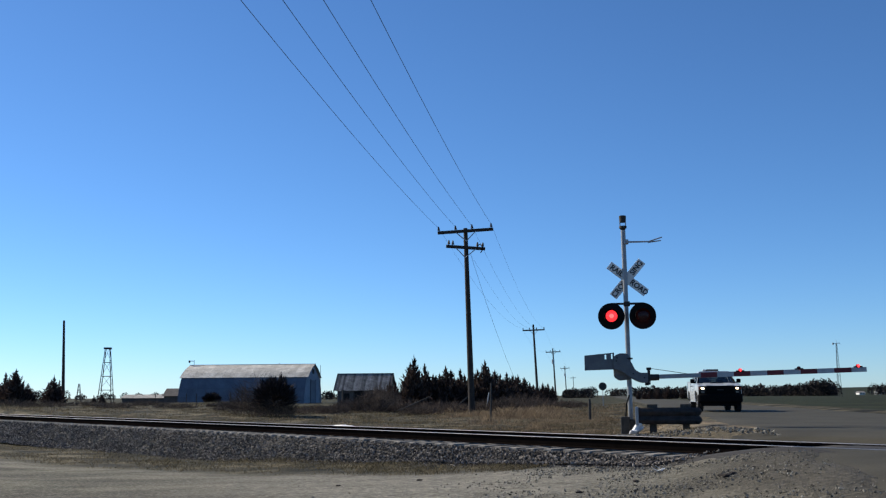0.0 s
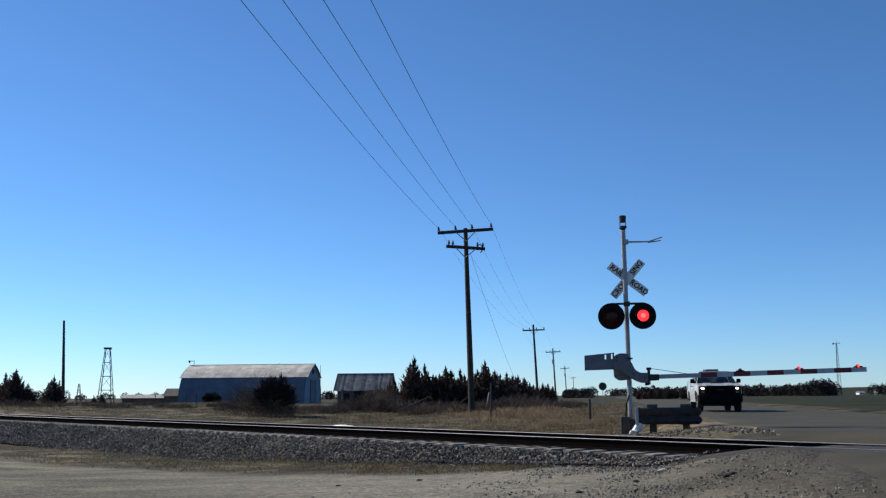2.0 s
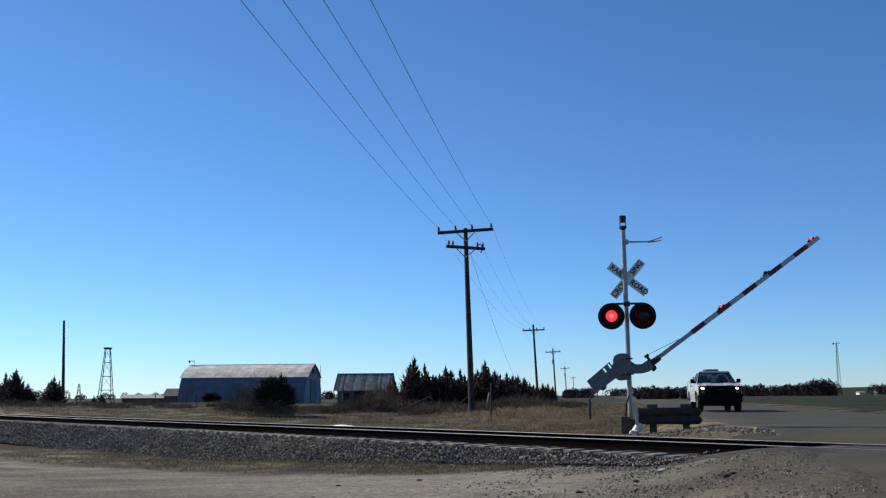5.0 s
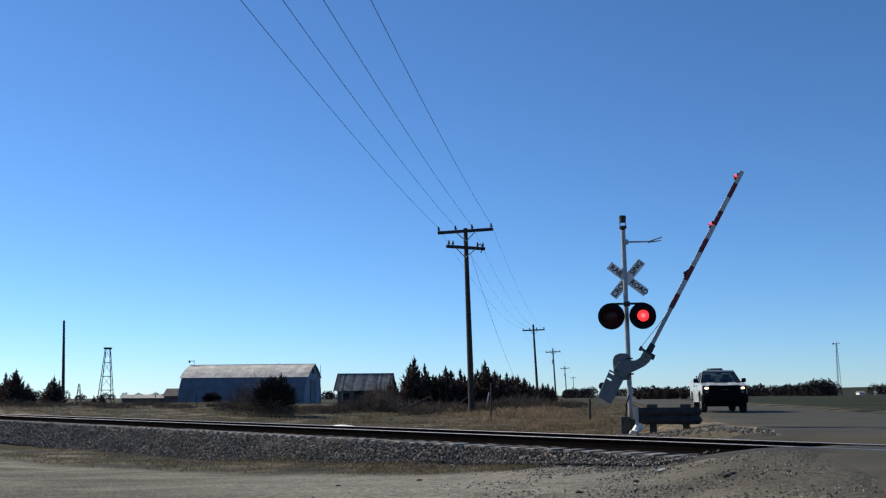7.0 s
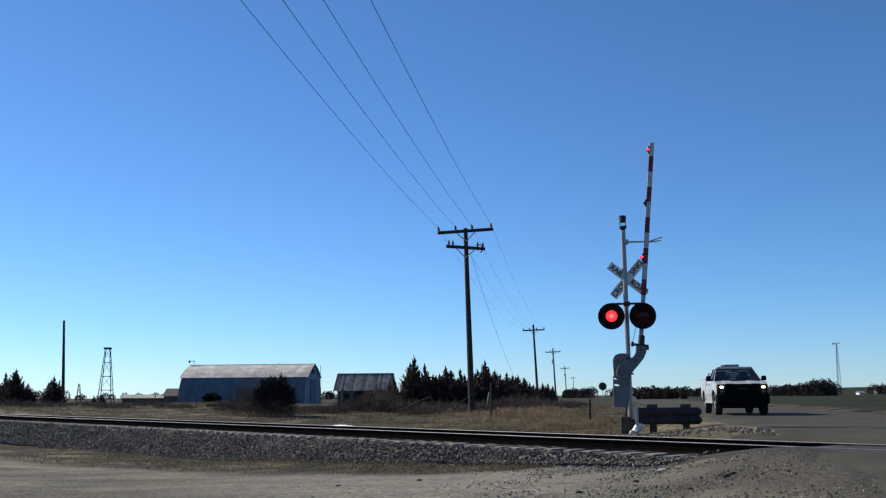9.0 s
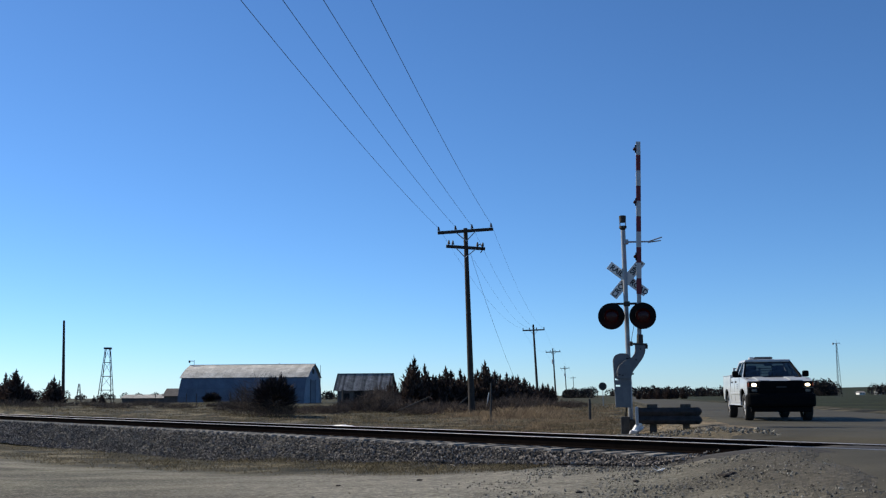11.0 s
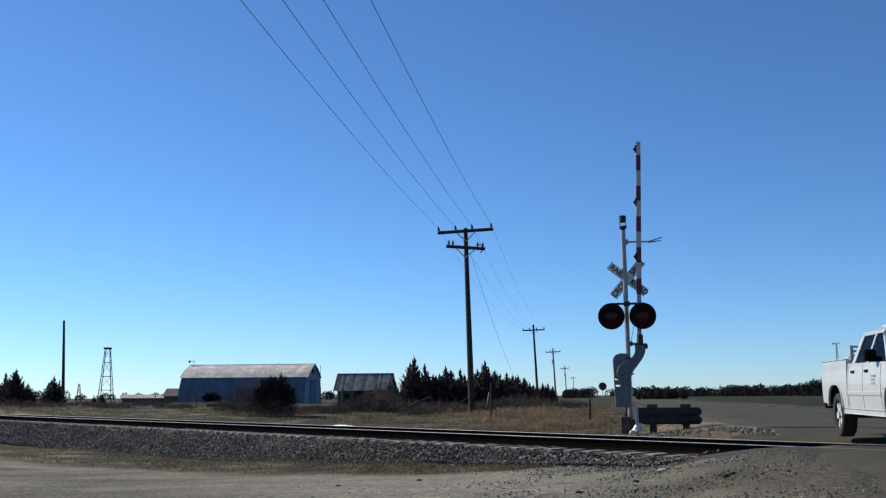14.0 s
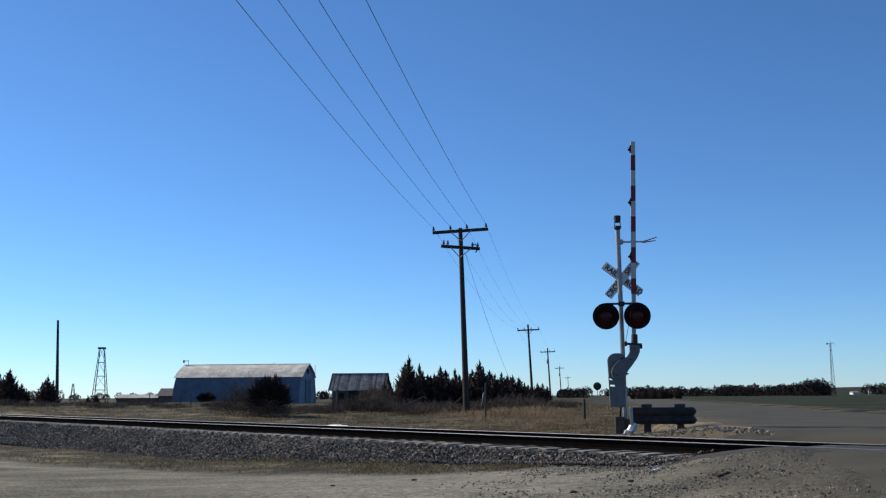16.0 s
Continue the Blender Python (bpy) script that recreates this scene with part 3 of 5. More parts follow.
def make_cedar(seed, h, r, spires=4):
    """Red cedar: trunk, and a dense uneven crown of upright sprays with several points."""
    rng = np.random.default_rng(seed)
    tops = [(0.0, 0.0, 1.0, 1.0)] + [(math.cos(a) * 0.45 * r, math.sin(a) * 0.45 * r, rng.uniform(0.5, 0.85), rng.uniform(0.45, 0.7)) for a in rng.uniform(0, 6.283, spires)]

    tree = thing("cedar_tree", "dark green red cedar with a ragged pointed crown", "tree")
    trunk = cyl((0, 0, -0.3), (0, 0, h * 0.55), 0.045 * h * 0.5, 0.03, 8)
    for i in range(7):
        a, z = rng.uniform(0, 6.283), rng.uniform(0.1, 0.6) * h
        cyl((0, 0, z), (math.cos(a) * r * 0.6, math.sin(a) * r * 0.6, z + 0.25 * h), 0.03, 0.008, 5, trunk)
    part("trunk", trunk, POLE_WOOD, tree)
    # boughs round each stem, longest low down, every one clothed in short upright sprays
    v, f = [], []
    for q, (sx, sy, k, w) in enumerate(tops):
        top, whorls = h * k, 30 if q == 0 else 15
        for i in range(whorls):
            t = 0.03 + 0.94 * ((i + rng.random()) / whorls)
            for a in rng.uniform(0, 6.283, 6 if t < 0.75 else 4):
                reach = r * w * (1 - t) ** 1.05 * rng.uniform(0.45, 1.2) + 0.05
                rise = reach * rng.uniform(0.25, 0.9)
                for e in np.linspace(0.2, 1.0, 5 if reach > 0.4 else 3):
                    p = np.array((sx + math.cos(a) * reach * e, sy + math.sin(a) * reach * e, min(top * t + rise * e * e, top * 1.0)))
                    d = np.array((math.cos(a) * 0.6, math.sin(a) * 0.6, 0.7 + t)) + rng.normal(size=3) * 0.35
                    d /= np.linalg.norm(d)
                    size = (0.3 - 0.12 * t) * rng.uniform(0.7, 1.3) * (1.25 if q == 0 else 1.0)
                    side = np.cross(d, rng.normal(size=3))
                    side = side / np.linalg.norm(side) * size * 0.3
                    b = len(v)
                    v += [p - side - d * size * 0.4, p + side - d * size * 0.4, p + d * size]
                    f.append((b, b + 1, b + 2))
        for i in range(7):
            b, p = len(v), np.array((sx, sy, top * rng.uniform(0.88, 1.0)))
            o = rng.normal(size=3) * 0.06
            v += [p + o, p - o, p + (rng.normal() * 0.04, rng.normal() * 0.04, rng.uniform(0.3, 0.65))]
            f.append((b, b + 1, b + 2))
    mesh_from("crown", v, f, CEDAR, tree)
    return tree


def at(px, depth):
    """Plan x of the upright line through a given bearing, at depth y."""
    return (px - 785.6) / 1700.5 * depth * 0.9885


def plant(kinds, px, depth, h, base_h, i, group, label="", wide=1.0):
    x = at(px, depth)
    src, h0 = kinds[i % len(kinds)]
    ob = copy_thing(src, pose(x, depth, ground_z(x, depth) - 0.05, 0, 0, (i * 77) % 360))
    k = h / h0
    ob.scale = (k * wide, k * wide, k)
    tagged(ob, label, "", group)
    return ob


def make_trees():
    kinds = []
    for i in range(5):
        h = 4.0
        t = make_cedar(30 + i, h, (1.15, 1.5, 1.0, 1.7, 1.3)[i], (4, 6, 3, 7, 5)[i])
        t.matrix_basis = pose(at((700, 716, 742, 806, 868)[i], 84), 84, ground_z(at((700, 716, 742, 806, 868)[i], 84), 84) - 0.05)
        t.scale = (((2.2, 2.1, 2.6, 2.2, 2.3)[i]) / h,) * 3
        tagged(t, "", "", "cedar row beside the road")
        kinds.append((t, h))
    rng = random.Random(8)
    row = [(733, 80, 4.9), (726, 86, 3.6), (747, 90, 3.0), (771, 84, 3.1), (804, 92, 3.2), (822, 84, 3.0), (848, 94, 3.1), (865, 90, 3.3), (882, 96, 3.0), (901, 98, 2.9), (913, 104, 2.8), (944, 110, 2.5), (752, 84, 3.4), (766, 88, 3.0), (778, 86, 2.9), (789, 84, 3.5), (798, 88, 3.3), (815, 86, 3.4), (827, 88, 3.0), (842, 86, 3.3), (859, 84, 3.7), (876, 88, 3.2), (886, 92, 3.3), (897, 92, 3.0), (908, 96, 2.9), (917, 98, 3.0), (928, 100, 2.6), (938, 104, 2.4), (950, 106, 2.4), (961, 112, 2.5), (970, 116, 2.2), (978, 122, 2.1), (690, 88, 2.6), (758, 92, 3.1), (832, 93, 3.2), (868, 94, 3.0), (905, 102, 2.7), (852, 90, 2.6)]
    for i, (px, d, h) in enumerate(row):
        plant(kinds, px, d, h * rng.uniform(0.78, 1.04), 4, i, "cedar row beside the road", "", rng.uniform(1.05, 1.5) if i else 1.0)
    for i, (px, d, h) in enumerate(((26, 90, 3.1), (8, 92, 2.7), (48, 94, 1.9), (94, 92, 2.55), (106, 94, 1.7), (180, 130, 1.3), (166, 130, 1.2))):
        plant(kinds, px, d, h, 4, i + 1, "cedars on the open grass", "lone dark red cedar on open winter grass", 1.35)
    for i, (px, d, h) in enumerate(((1130, 170, 2.0), (1141, 178, 1.6), (1150, 175, 1.9), (1158, 180, 1.5), (1165, 175, 2.0), (1174, 182, 1.6), (1183, 180, 2.4), (1191, 184, 1.7), (1198, 180, 1.9), (1210, 182, 2.2))):
        plant(kinds, px, d, h, 4, i + 2, "cedars beyond the crossing", "dark cedar beyond the road in the distance")


make_trees()


def make_shrub(px, depth, rx, h, leafy, seed, label):
    rng = np.random.default_rng(seed)
    x = at(px, depth)
    ob = thing("shrub", label, "shrub", pose(x, depth, ground_z(x, depth)))
    v, f = twigs(rng, 650, rx, rx * 0.8, h * 0.95, h * 0.5, 0.008 + 0.00012 * depth)
    mesh_from("branchwork", v, f, TWIG, ob)
    if leafy:
        def shape(g):
            d = g.normal(size=3)
            d /= np.linalg.norm(d)
            d[2] = abs(d[2]) if g.random() < 0.75 else d[2] * 0.4
            k = (0.5 + 0.5 * g.random() ** 0.5) * (1 + 0.45 * noise.noise((d[0] * 2.2 + seed, d[1] * 2.2, d[2] * 2.2)))
            p = np.array((d[0] * rx * k, d[1] * rx * k, h * 0.42 + d[2] * h * 0.5 * k))
            p[2] = max(p[2], 0.05)
            return p, d + (0, 0, 0.3)
        v, f = foliage(rng, leafy, shape, 0.2)
        mesh_from("foliage", v, f, SHRUB, ob)
    return ob


make_shrub(487, 58, 1.2, 2.35, 1500, 51, "dense dark rounded shrub on dry grass")
make_shrub(452, 60, 1.5, 3.1, 0, 52, "bare twiggy winter shrub on dry grass")
make_shrub(375, 110, 0.9, 1.1, 900, 53, "small dark shrub before the barn")
for k, (px, d, r, h) in enumerate(((640, 70, 1.6, 1.0), (668, 68, 1.4, 1.5), (683, 74, 0.9, 2.1), (615, 72, 1.2, 1.2), (700, 66, 1.6, 0.9), (730, 65, 1.8, 1.1), (770, 64, 1.9, 1.0), (805, 62, 1.5, 0.9), (890, 58, 1.3, 1.3), (925, 66, 1.8, 1.4), (955, 70, 1.6, 1.2), (905, 62, 1.5, 1.3), (985, 74, 1.8, 1.0), (1010, 78, 1.6, 0.8), (850, 62, 1.4, 1.0), (655, 64, 1.2, 1.9), (672, 72, 1.3, 2.4), (560, 70, 1.3, 0.7), (520, 64, 1.5, 0.6), (420, 66, 1.7, 0.8), (395, 72, 1.2, 0.6), (310, 70, 1.6, 0.6), (255, 76, 1.8, 0.7), (200, 72, 1.5, 0.6), (150, 78, 2.0, 0.7), (75, 74, 1.7, 0.7), (20, 78, 2.0, 0.8), (590, 62, 1.1, 0.8), (745, 58, 1.3, 0.8), (785, 60, 1.6, 0.9))):
    make_shrub(px, d, r, h, 0, 60 + k, "low tangle of bare brush in dry grass")


def make_log(p0, p1, r):
    p0, p1 = Vector(p0), Vector(p1)
    ob = part("fallen_branch", cyl(p0, p1, r, r * 0.5, 7), POST_WOOD)
    tagged(ob, "bare grey fallen branch leaning in the brush", "branch")


for a, b, d in ((705, 762, 63), (610, 655, 67), (800, 830, 61)):
    make_log((at(a, d), d, ground_z(at(a, d), d) + 0.1), (at(b, d), d + 1, ground_z(at(b, d), d) + 1.0), 0.055)


def far_woods():
    """Low dark tree line along the horizon."""
    rng = np.random.default_rng(91)
    verts, faces = [], []
    spans = [(1128, 1300, 430, 4.2, 80), (1290, 1480, 430, 5.0, 90), (1425, 1474, 400, 6.0, 40), (1000, 1048, 300, 3.0, 26), (1072, 1128, 600, 5, 18), (1545, 1640, 700, 8, 24), (-60, 120, 420, 4, 30), (120, 330, 500, 3.2, 30), (560, 600, 300, 2.5, 8)]
    for x0, x1, d, h, n in spans:
        for i in range(n):
            dd = d * rng.uniform(0.94, 1.08)
            cx, hh = at(rng.uniform(x0, x1), dd), h * rng.uniform(0.55, 1.05)
            z0 = ground_z(cx, dd)
            for j in range(260):
                a = rng.normal(size=3)
                a /= np.linalg.norm(a)
                p = np.array((cx + a[0] * hh * 0.55, dd + a[1] * hh * 0.5, z0 + hh * (0.42 + 0.5 * a[2] * rng.uniform(0.7, 1.2))))
                s = hh * rng.uniform(0.03, 0.1)
                b = len(verts)
                verts += [p + rng.normal(size=3) * s, p + rng.normal(size=3) * s, p + (0, 0, s) + a * s]
                faces.append((b, b + 1, b + 2))
    ob = mesh_from("distant_trees", verts, faces, FAR_TREES)
    tagged(ob, "low dark line of bare trees along the horizon", "trees", kind="stuff")


far_woods()


# ---------------------------------------------------------------- crossing signal
MX, MY = 4.84, 25.3
MAST_FOOT = ground_z(MX, MY)
GATE = pose(4.749, MY - 0.2, 0.764, 0, 0, -6)
ARM_RIG = pose(0, 0, -0.325, 0, -1.58, 0)
CASTING = pose(0.026, 0, 0.135)


def lettering(text, size, m, parent):
    c = bpy.data.curves.new("t", "FONT")
    c.body, c.size, c.align_x, c.align_y, c.extrude, c.offset = text, size, "CENTER", "CENTER", 0.002, 0.005
    o = new("t", c)
    bpy.context.view_layer.update()
    me = bpy.data.meshes.new_from_object(o.evaluated_get(bpy.context.evaluated_depsgraph_get()))
    bpy.data.objects.remove(o)
    me.materials.clear()
    me.materials.append(LETTER)
    ob = new("lettering", me)
    ob.parent, ob.matrix_basis = parent, m
    return ob


def make_signal():
    sig = thing("crossing_signal", "aluminium railway crossing signal mast with crossbuck and two lamps", "crossing signal", pose(MX, MY, 0, 0, 0, -8))
    lean = pose(0, 0, 0, 0, -0.4)
    part("mast", cyl((0, 0, MAST_FOOT), (0, 0, 4.35), 0.062, 0.062, 16), ALUMINIUM, sig, m=lean, smooth=False)
    part("base_casting", prism([(-0.24, 0), (0.24, 0), (0.2, 0.12), (0.13, 0.42), (0.1, 0.5), (-0.1, 0.5), (-0.13, 0.42), (-0.2, 0.12)], -0.17, 0.17, 0.02, m=pose(0.0, 0, MAST_FOOT - 0.02)), DARK_IRON, sig, "flared cast mast base")
    part("junction_box", bx((-0.26, -0.14, 0.05), (-0.03, 0.1, 0.55), 0.02, m=pose(0, -0.1, MAST_FOOT)), DARK_IRON, sig)
    cab = cyl((-0.13, -0.1, MAST_FOOT + 0.5), (-0.1, -0.08, MAST_FOOT + 0.85), 0.02, 0.02, 8)
    cyl((-0.1, -0.08, MAST_FOOT + 0.85), (-0.02, -0.05, MAST_FOOT + 1.1), 0.02, 0.02, 8, cab)
    part("cable", cab, BLACK, sig)
    # bell on top
    bell = cyl((0, 0, 4.33), (0, 0, 4.42), 0.05, 0.09, 14)
    cyl((0, 0, 4.40), (0, 0, 4.46), 0.1, 0.1, 14, bell)
    part("bell_base", bell, DARK_IRON, sig, m=lean)
    yoke = bx((-0.085, -0.02, 4.46), (-0.06, 0.02, 4.6))
    bx((0.06, -0.02, 4.46), (0.085, 0.02, 4.6), 0, yoke)
    part("bell_yoke", yoke, STEEL, sig, m=lean)
    part("bell", cyl((0, 0, 4.56), (0, 0, 4.74), 0.085, 0.095, 16, bevel=0.01), DARK_IRON, sig, m=lean)
    # side bracket with forked tip
    br = cyl((0.03, 0, 4.03), (0.72, -0.02, 4.02), 0.026, 0.02, 8)
    cyl((0.62, -0.02, 4.02), (0.98, -0.03, 4.13), 0.02, 0.016, 8, br)
    cyl((0.6, -0.02, 4.0), (0.95, -0.03, 4.04), 0.02, 0.014, 8, br)
    bx((-0.02, -0.08, 3.97), (0.1, 0.08, 4.09), 0.015, br)
    part("side_bracket", br, STEEL, sig, "thin forked side bracket")
    # crossbuck on the far face of the mast, lettered towards the near side
    cz, cy = 3.05, 0.095
    for ang, words, dy in ((39, ("RAIL", "ROAD"), 0.0), (-50, ("CROS", "SING"), -0.012)):
        m = pose(0.05, cy + dy, cz, 0, ang, 0)
        blade = part("crossbuck_blade", bx((-0.61, 0, -0.115), (0.61, 0.01, 0.115), 0.003), SIGN_WHITE, sig, "white crossbuck blade with black words", m=m)
        for k, w in enumerate(words):
            lettering(w, 0.19, pose((-0.355, 0.375)[k], -0.004, 0.0, 90, 0, 0), blade)
    # lamps
    arm = cyl((-0.42, -0.1, 2.37), (0.44, -0.1, 2.37), 0.03, 0.03, 10)
    bx((-0.08, -0.14, 2.31), (0.08, 0.08, 2.43), 0.015, arm)
    part("lamp_crossarm", arm, DARK_IRON, sig)
    out = []
    for x in (-0.42, 0.385):
        c = Vector((x, -0.3, 2.03))
        bg = bmesh.new()
        cyl((0, 0.012, 0), (0, -0.012, 0), 0.345, 0.345, 40, bg)
        lamp = part("lamp", bg, BLACK, sig, "round black lamp background with hood", m=pose(*c) @ pose(0, 0, 0, 2, 0, 0))
        part("housing", cyl((0, 0.012, 0), (0, 0.2, 0), 0.2, 0.13, 20), BLACK, lamp)
        part("stem", cyl((0, 0.12, 0.1), (0, 0.2, 0.33), 0.025, 0.025, 8), DARK_IRON, lamp)
        hood = bmesh.new()
        ring = []
        for i in range(25):
            a = radians(-25 + 230 * i / 24)
            depth = 0.30 - 0.12 * abs(i - 12) / 12
            for r in (0.185, 0.192):
                ring.append((hood.verts.new((math.cos(a) * r, -0.012, math.sin(a) * r)), hood.verts.new((math.cos(a) * r, -depth, math.sin(a) * r))))
        for i in range(24):
            i0, o0, i1, o1 = ring[2 * i], ring[2 * i + 1], ring[2 * i + 2], ring[2 * i + 3]
            hood.faces.new((i0[0], i0[1], i1[1], i1[0]))
            hood.faces.new((o0[0], o1[0], o1[1], o0[1]))
            hood.faces.new((i0[1], o0[1], o1[1], i1[1]))
        part("hood", hood, BLACK, lamp)
        part("bezel", ring_mesh(0.178, 0.15, -0.013, -0.03), BLACK, lamp)
        out.append(lens_part(lamp, 0.148, (0, -0.17, 0)))
    return sig, out


def ring_mesh(r1, r0, y0, y1, n=32):
    bm = bmesh.new()
    vs = []
    for i in range(n):
        a = 2 * math.pi * i / n
        vs.append([bm.verts.new((math.cos(a) * r, y, math.sin(a) * r)) for r, y in ((r1, y0), (r1, y1), (r0, y1), (r0, y0))])
    for i in range(n):
        p, q = vs[i], vs[(i + 1) % n]
        for k in range(4):
            bm.faces.new((p[k], p[(k + 1) % 4], q[(k + 1) % 4], q[k]))
    bmesh.ops.recalc_face_normals(bm, faces=bm.faces)
    return bm


def lens_part(lamp, r, where):
    """Turning lens unit: a lit face on one side, a dark red glass face on the other."""
    bm = bmesh.new()
    rows = []
    for sign in (-1, 1):
        rings = [[bm.verts.new((math.cos(2 * math.pi * i / 24) * r * k, sign * (0.003 + 0.03 * (1 - k * k)), math.sin(2 * math.pi * i / 24) * r * k)) for i in range(24)] for k in (1.0, 0.72, 0.4)]
        mid = bm.verts.new((0, sign * 0.033, 0))
        for a, b in zip(rings, rings[1:]):
            for i in range(24):
                f = bm.faces.new((a[i], a[(i + 1) % 24], b[(i + 1) % 24], b[i]))
                f.material_index = 0 if sign < 0 else 2
        for i in range(24):
            f = bm.faces.new((rings[-1][i], rings[-1][(i + 1) % 24], mid))
            f.material_index = 1 if sign < 0 else 2
        rows.append(rings[0])
    for i in range(24):
        bm.faces.new((rows[0][i], rows[0][(i + 1) % 24], rows[1][(i + 1) % 24], rows[1][i])).material_index = 2
    bmesh.ops.recalc_face_normals(bm, faces=bm.faces)
    ob = part("lens", bm, (LIT_RED, LIT_CORE, DARK_RED), lamp, "round red signal lens", m=pose(*where))
    return ob, where


SIGNAL, LENSES = make_signal()


def make_gate():
    gate = thing("crossing_gate", "red and white striped crossing gate arm with counterweight", "crossing gate", GATE)
    # turning bracket, neck and counterweight
    neck = prism([(-0.36, -0.1), (-0.36, 0.2), (-0.2, 0.26), (-0.02, 0.2), (0.12, 0.06), (0.2, -0.12), (0.33, -0.2), (0.54, -0.2), (0.54, -0.455), (0.365, -0.46), (0.2, -0.4), (0.0, -0.27), (-0.15, -0.16)], -0.09, 0.09, 0.02)
    part("gate_bracket", neck, GREY_PAINT, gate, "curved grey cast bracket", m=pose(0, -0.02, 0))
    # plate in strips, which leave two slots open
    bm = bmesh.new()
    cuts = [(-1.11, 0.12, -0.265), (-0.59, 0.168, -0.25), (-0.545, 0.172, -0.249), (-0.425, 0.183, -0.246), (-0.383, 0.187, -0.245), (-0.345, 0.19, -0.243)]
    slots = {1: (0.02, 0.14), 3: (0.03, 0.165)}
    for k in range(5):
        (xa, ta, ba), (xb, tb, bb) = cuts[k], cuts[k + 1]
        if k in slots:
            lo, hi = slots[k]
            prism([(xa, ba), (xb, bb), (xb, lo), (xa, lo)], -0.05, 0.05, 0, bm)
            prism([(xa, hi), (xb, hi), (xb, tb), (xa, ta)], -0.05, 0.05, 0, bm)
        else:
            prism([(xa, ba), (xb, bb), (xb, tb), (xa, ta)], -0.05, 0.05, 0, bm)
    part("counterweight", bm, GREY_PAINT, gate, "flat grey counterweight plate with two open slots", m=CASTING)
    part("hub", cyl((0, -0.125, 0), (0, 0.1, 0), 0.085, 0.085, 20, bevel=0.01), GREY_PAINT, gate)
    for x, zz in ((-0.3, -0.03), (-0.28, 0.05), (0.12, -0.36), (0.4, -0.46)):
        part("bolt", cyl((x, -0.13, zz), (x, -0.1, zz), 0.022, 0.022, 6), DARK_IRON, gate, m=CASTING)
    fl = bx((0.5, -0.1, -0.64), (0.555, 0.1, -0.26), 0.008)
    bx((0.47, -0.03, -0.27), (0.59, 0.03, -0.2), 0.008, fl)
    bx((0.42, -0.02, -0.66), (0.52, 0.02, -0.57), 0.008, fl)
    part("flange", fl, DARK_IRON, gate, m=CASTING)
    part("tube_socket", cyl((0.55, 0, -0.458), (0.78, 0, -0.452), 0.085, 0.08, 12), DARK_IRON, gate, m=CASTING)
    part("rod", cyl((0.53, -0.03, -0.22), (1.5, -0.03, -0.37), 0.007, 0.007, 6), DARK_IRON, gate, m=CASTING)
    z, x = 0.0, 0.56
    rig = ARM_RIG
    sections = [(1.3, ALUMINIUM)] + [(0.41, STRIPE_RED), (0.415, STRIPE_WHITE)] * 4 + [(0.42, STRIPE_RED), (0.37, STRIPE_WHITE)]
    total = sum(s for s, _ in sections)
    tip = 5.97
    k = (tip - x) / total
    for i, (s, mat) in enumerate(sections):
        h = 0.068 - 0.008 * (x / tip)
        s *= k
        hh = 0.055 if mat is ALUMINIUM else h
        name = "arm_tube" if mat is ALUMINIUM else "stripe_board"
        lab = "bare aluminium arm tube" if mat is ALUMINIUM else ("red reflective board" if mat is STRIPE_RED else "white reflective board")
        part(name, bx((x, -0.025, z - hh), (x + s, 0.025, z + hh), 0.006), mat, gate, lab, m=rig)
        x += s
    out = []
    for lx in (2.86, 4.32, 5.77):
        lamp = part("arm_lamp", bx((-0.1, -0.045, 0.0), (0.1, 0.045, 0.03), 0.008), BLACK, gate, "small red gate arm lamp", m=rig @ pose(lx, 0, z + 0.058))
        part("lamp_cap", cyl((0, 0.02, 0.034), (0, 0.045, 0.034), 0.044, 0.044, 14), BLACK, lamp)
        out.append(lens_part(lamp, 0.042, (0, -0.03, 0.034)))
    return gate, out


GATE_ARM, ARM_LENSES = make_gate()


def make_mechanism():
    ob = thing("gate_mechanism", "grey gate drive housing clamped to the signal mast", "gate mechanism", pose(MX - 0.05, MY, 0, 0, 0, -8))
    box = prism([(-0.36, 0.92), (-0.31, 1.02), (-0.2, 1.075), (-0.01, 1.075), (0.07, 1.0), (0.09, 0.88), (0.09, 0.4), (-0.2, 0.37), (-0.34, 0.46)], -0.09, 0.22, 0.02)
    part("housing", box, GREY_PAINT, ob)
    part("cover", bx((-0.3, -0.095, 0.5), (0.04, -0.088, 0.92), 0.003), GREY_PAINT, ob)
    for z in (0.52, 0.66):
        part("clamp", bx((0.02, -0.12, z), (0.17, 0.1, z + 0.04), 0.01), DARK_IRON, ob)
    part("clamp", bx((-0.02, -0.12, 0.92), (0.15, 0.1, 0.96), 0.01), DARK_IRON, ob)


make_mechanism()


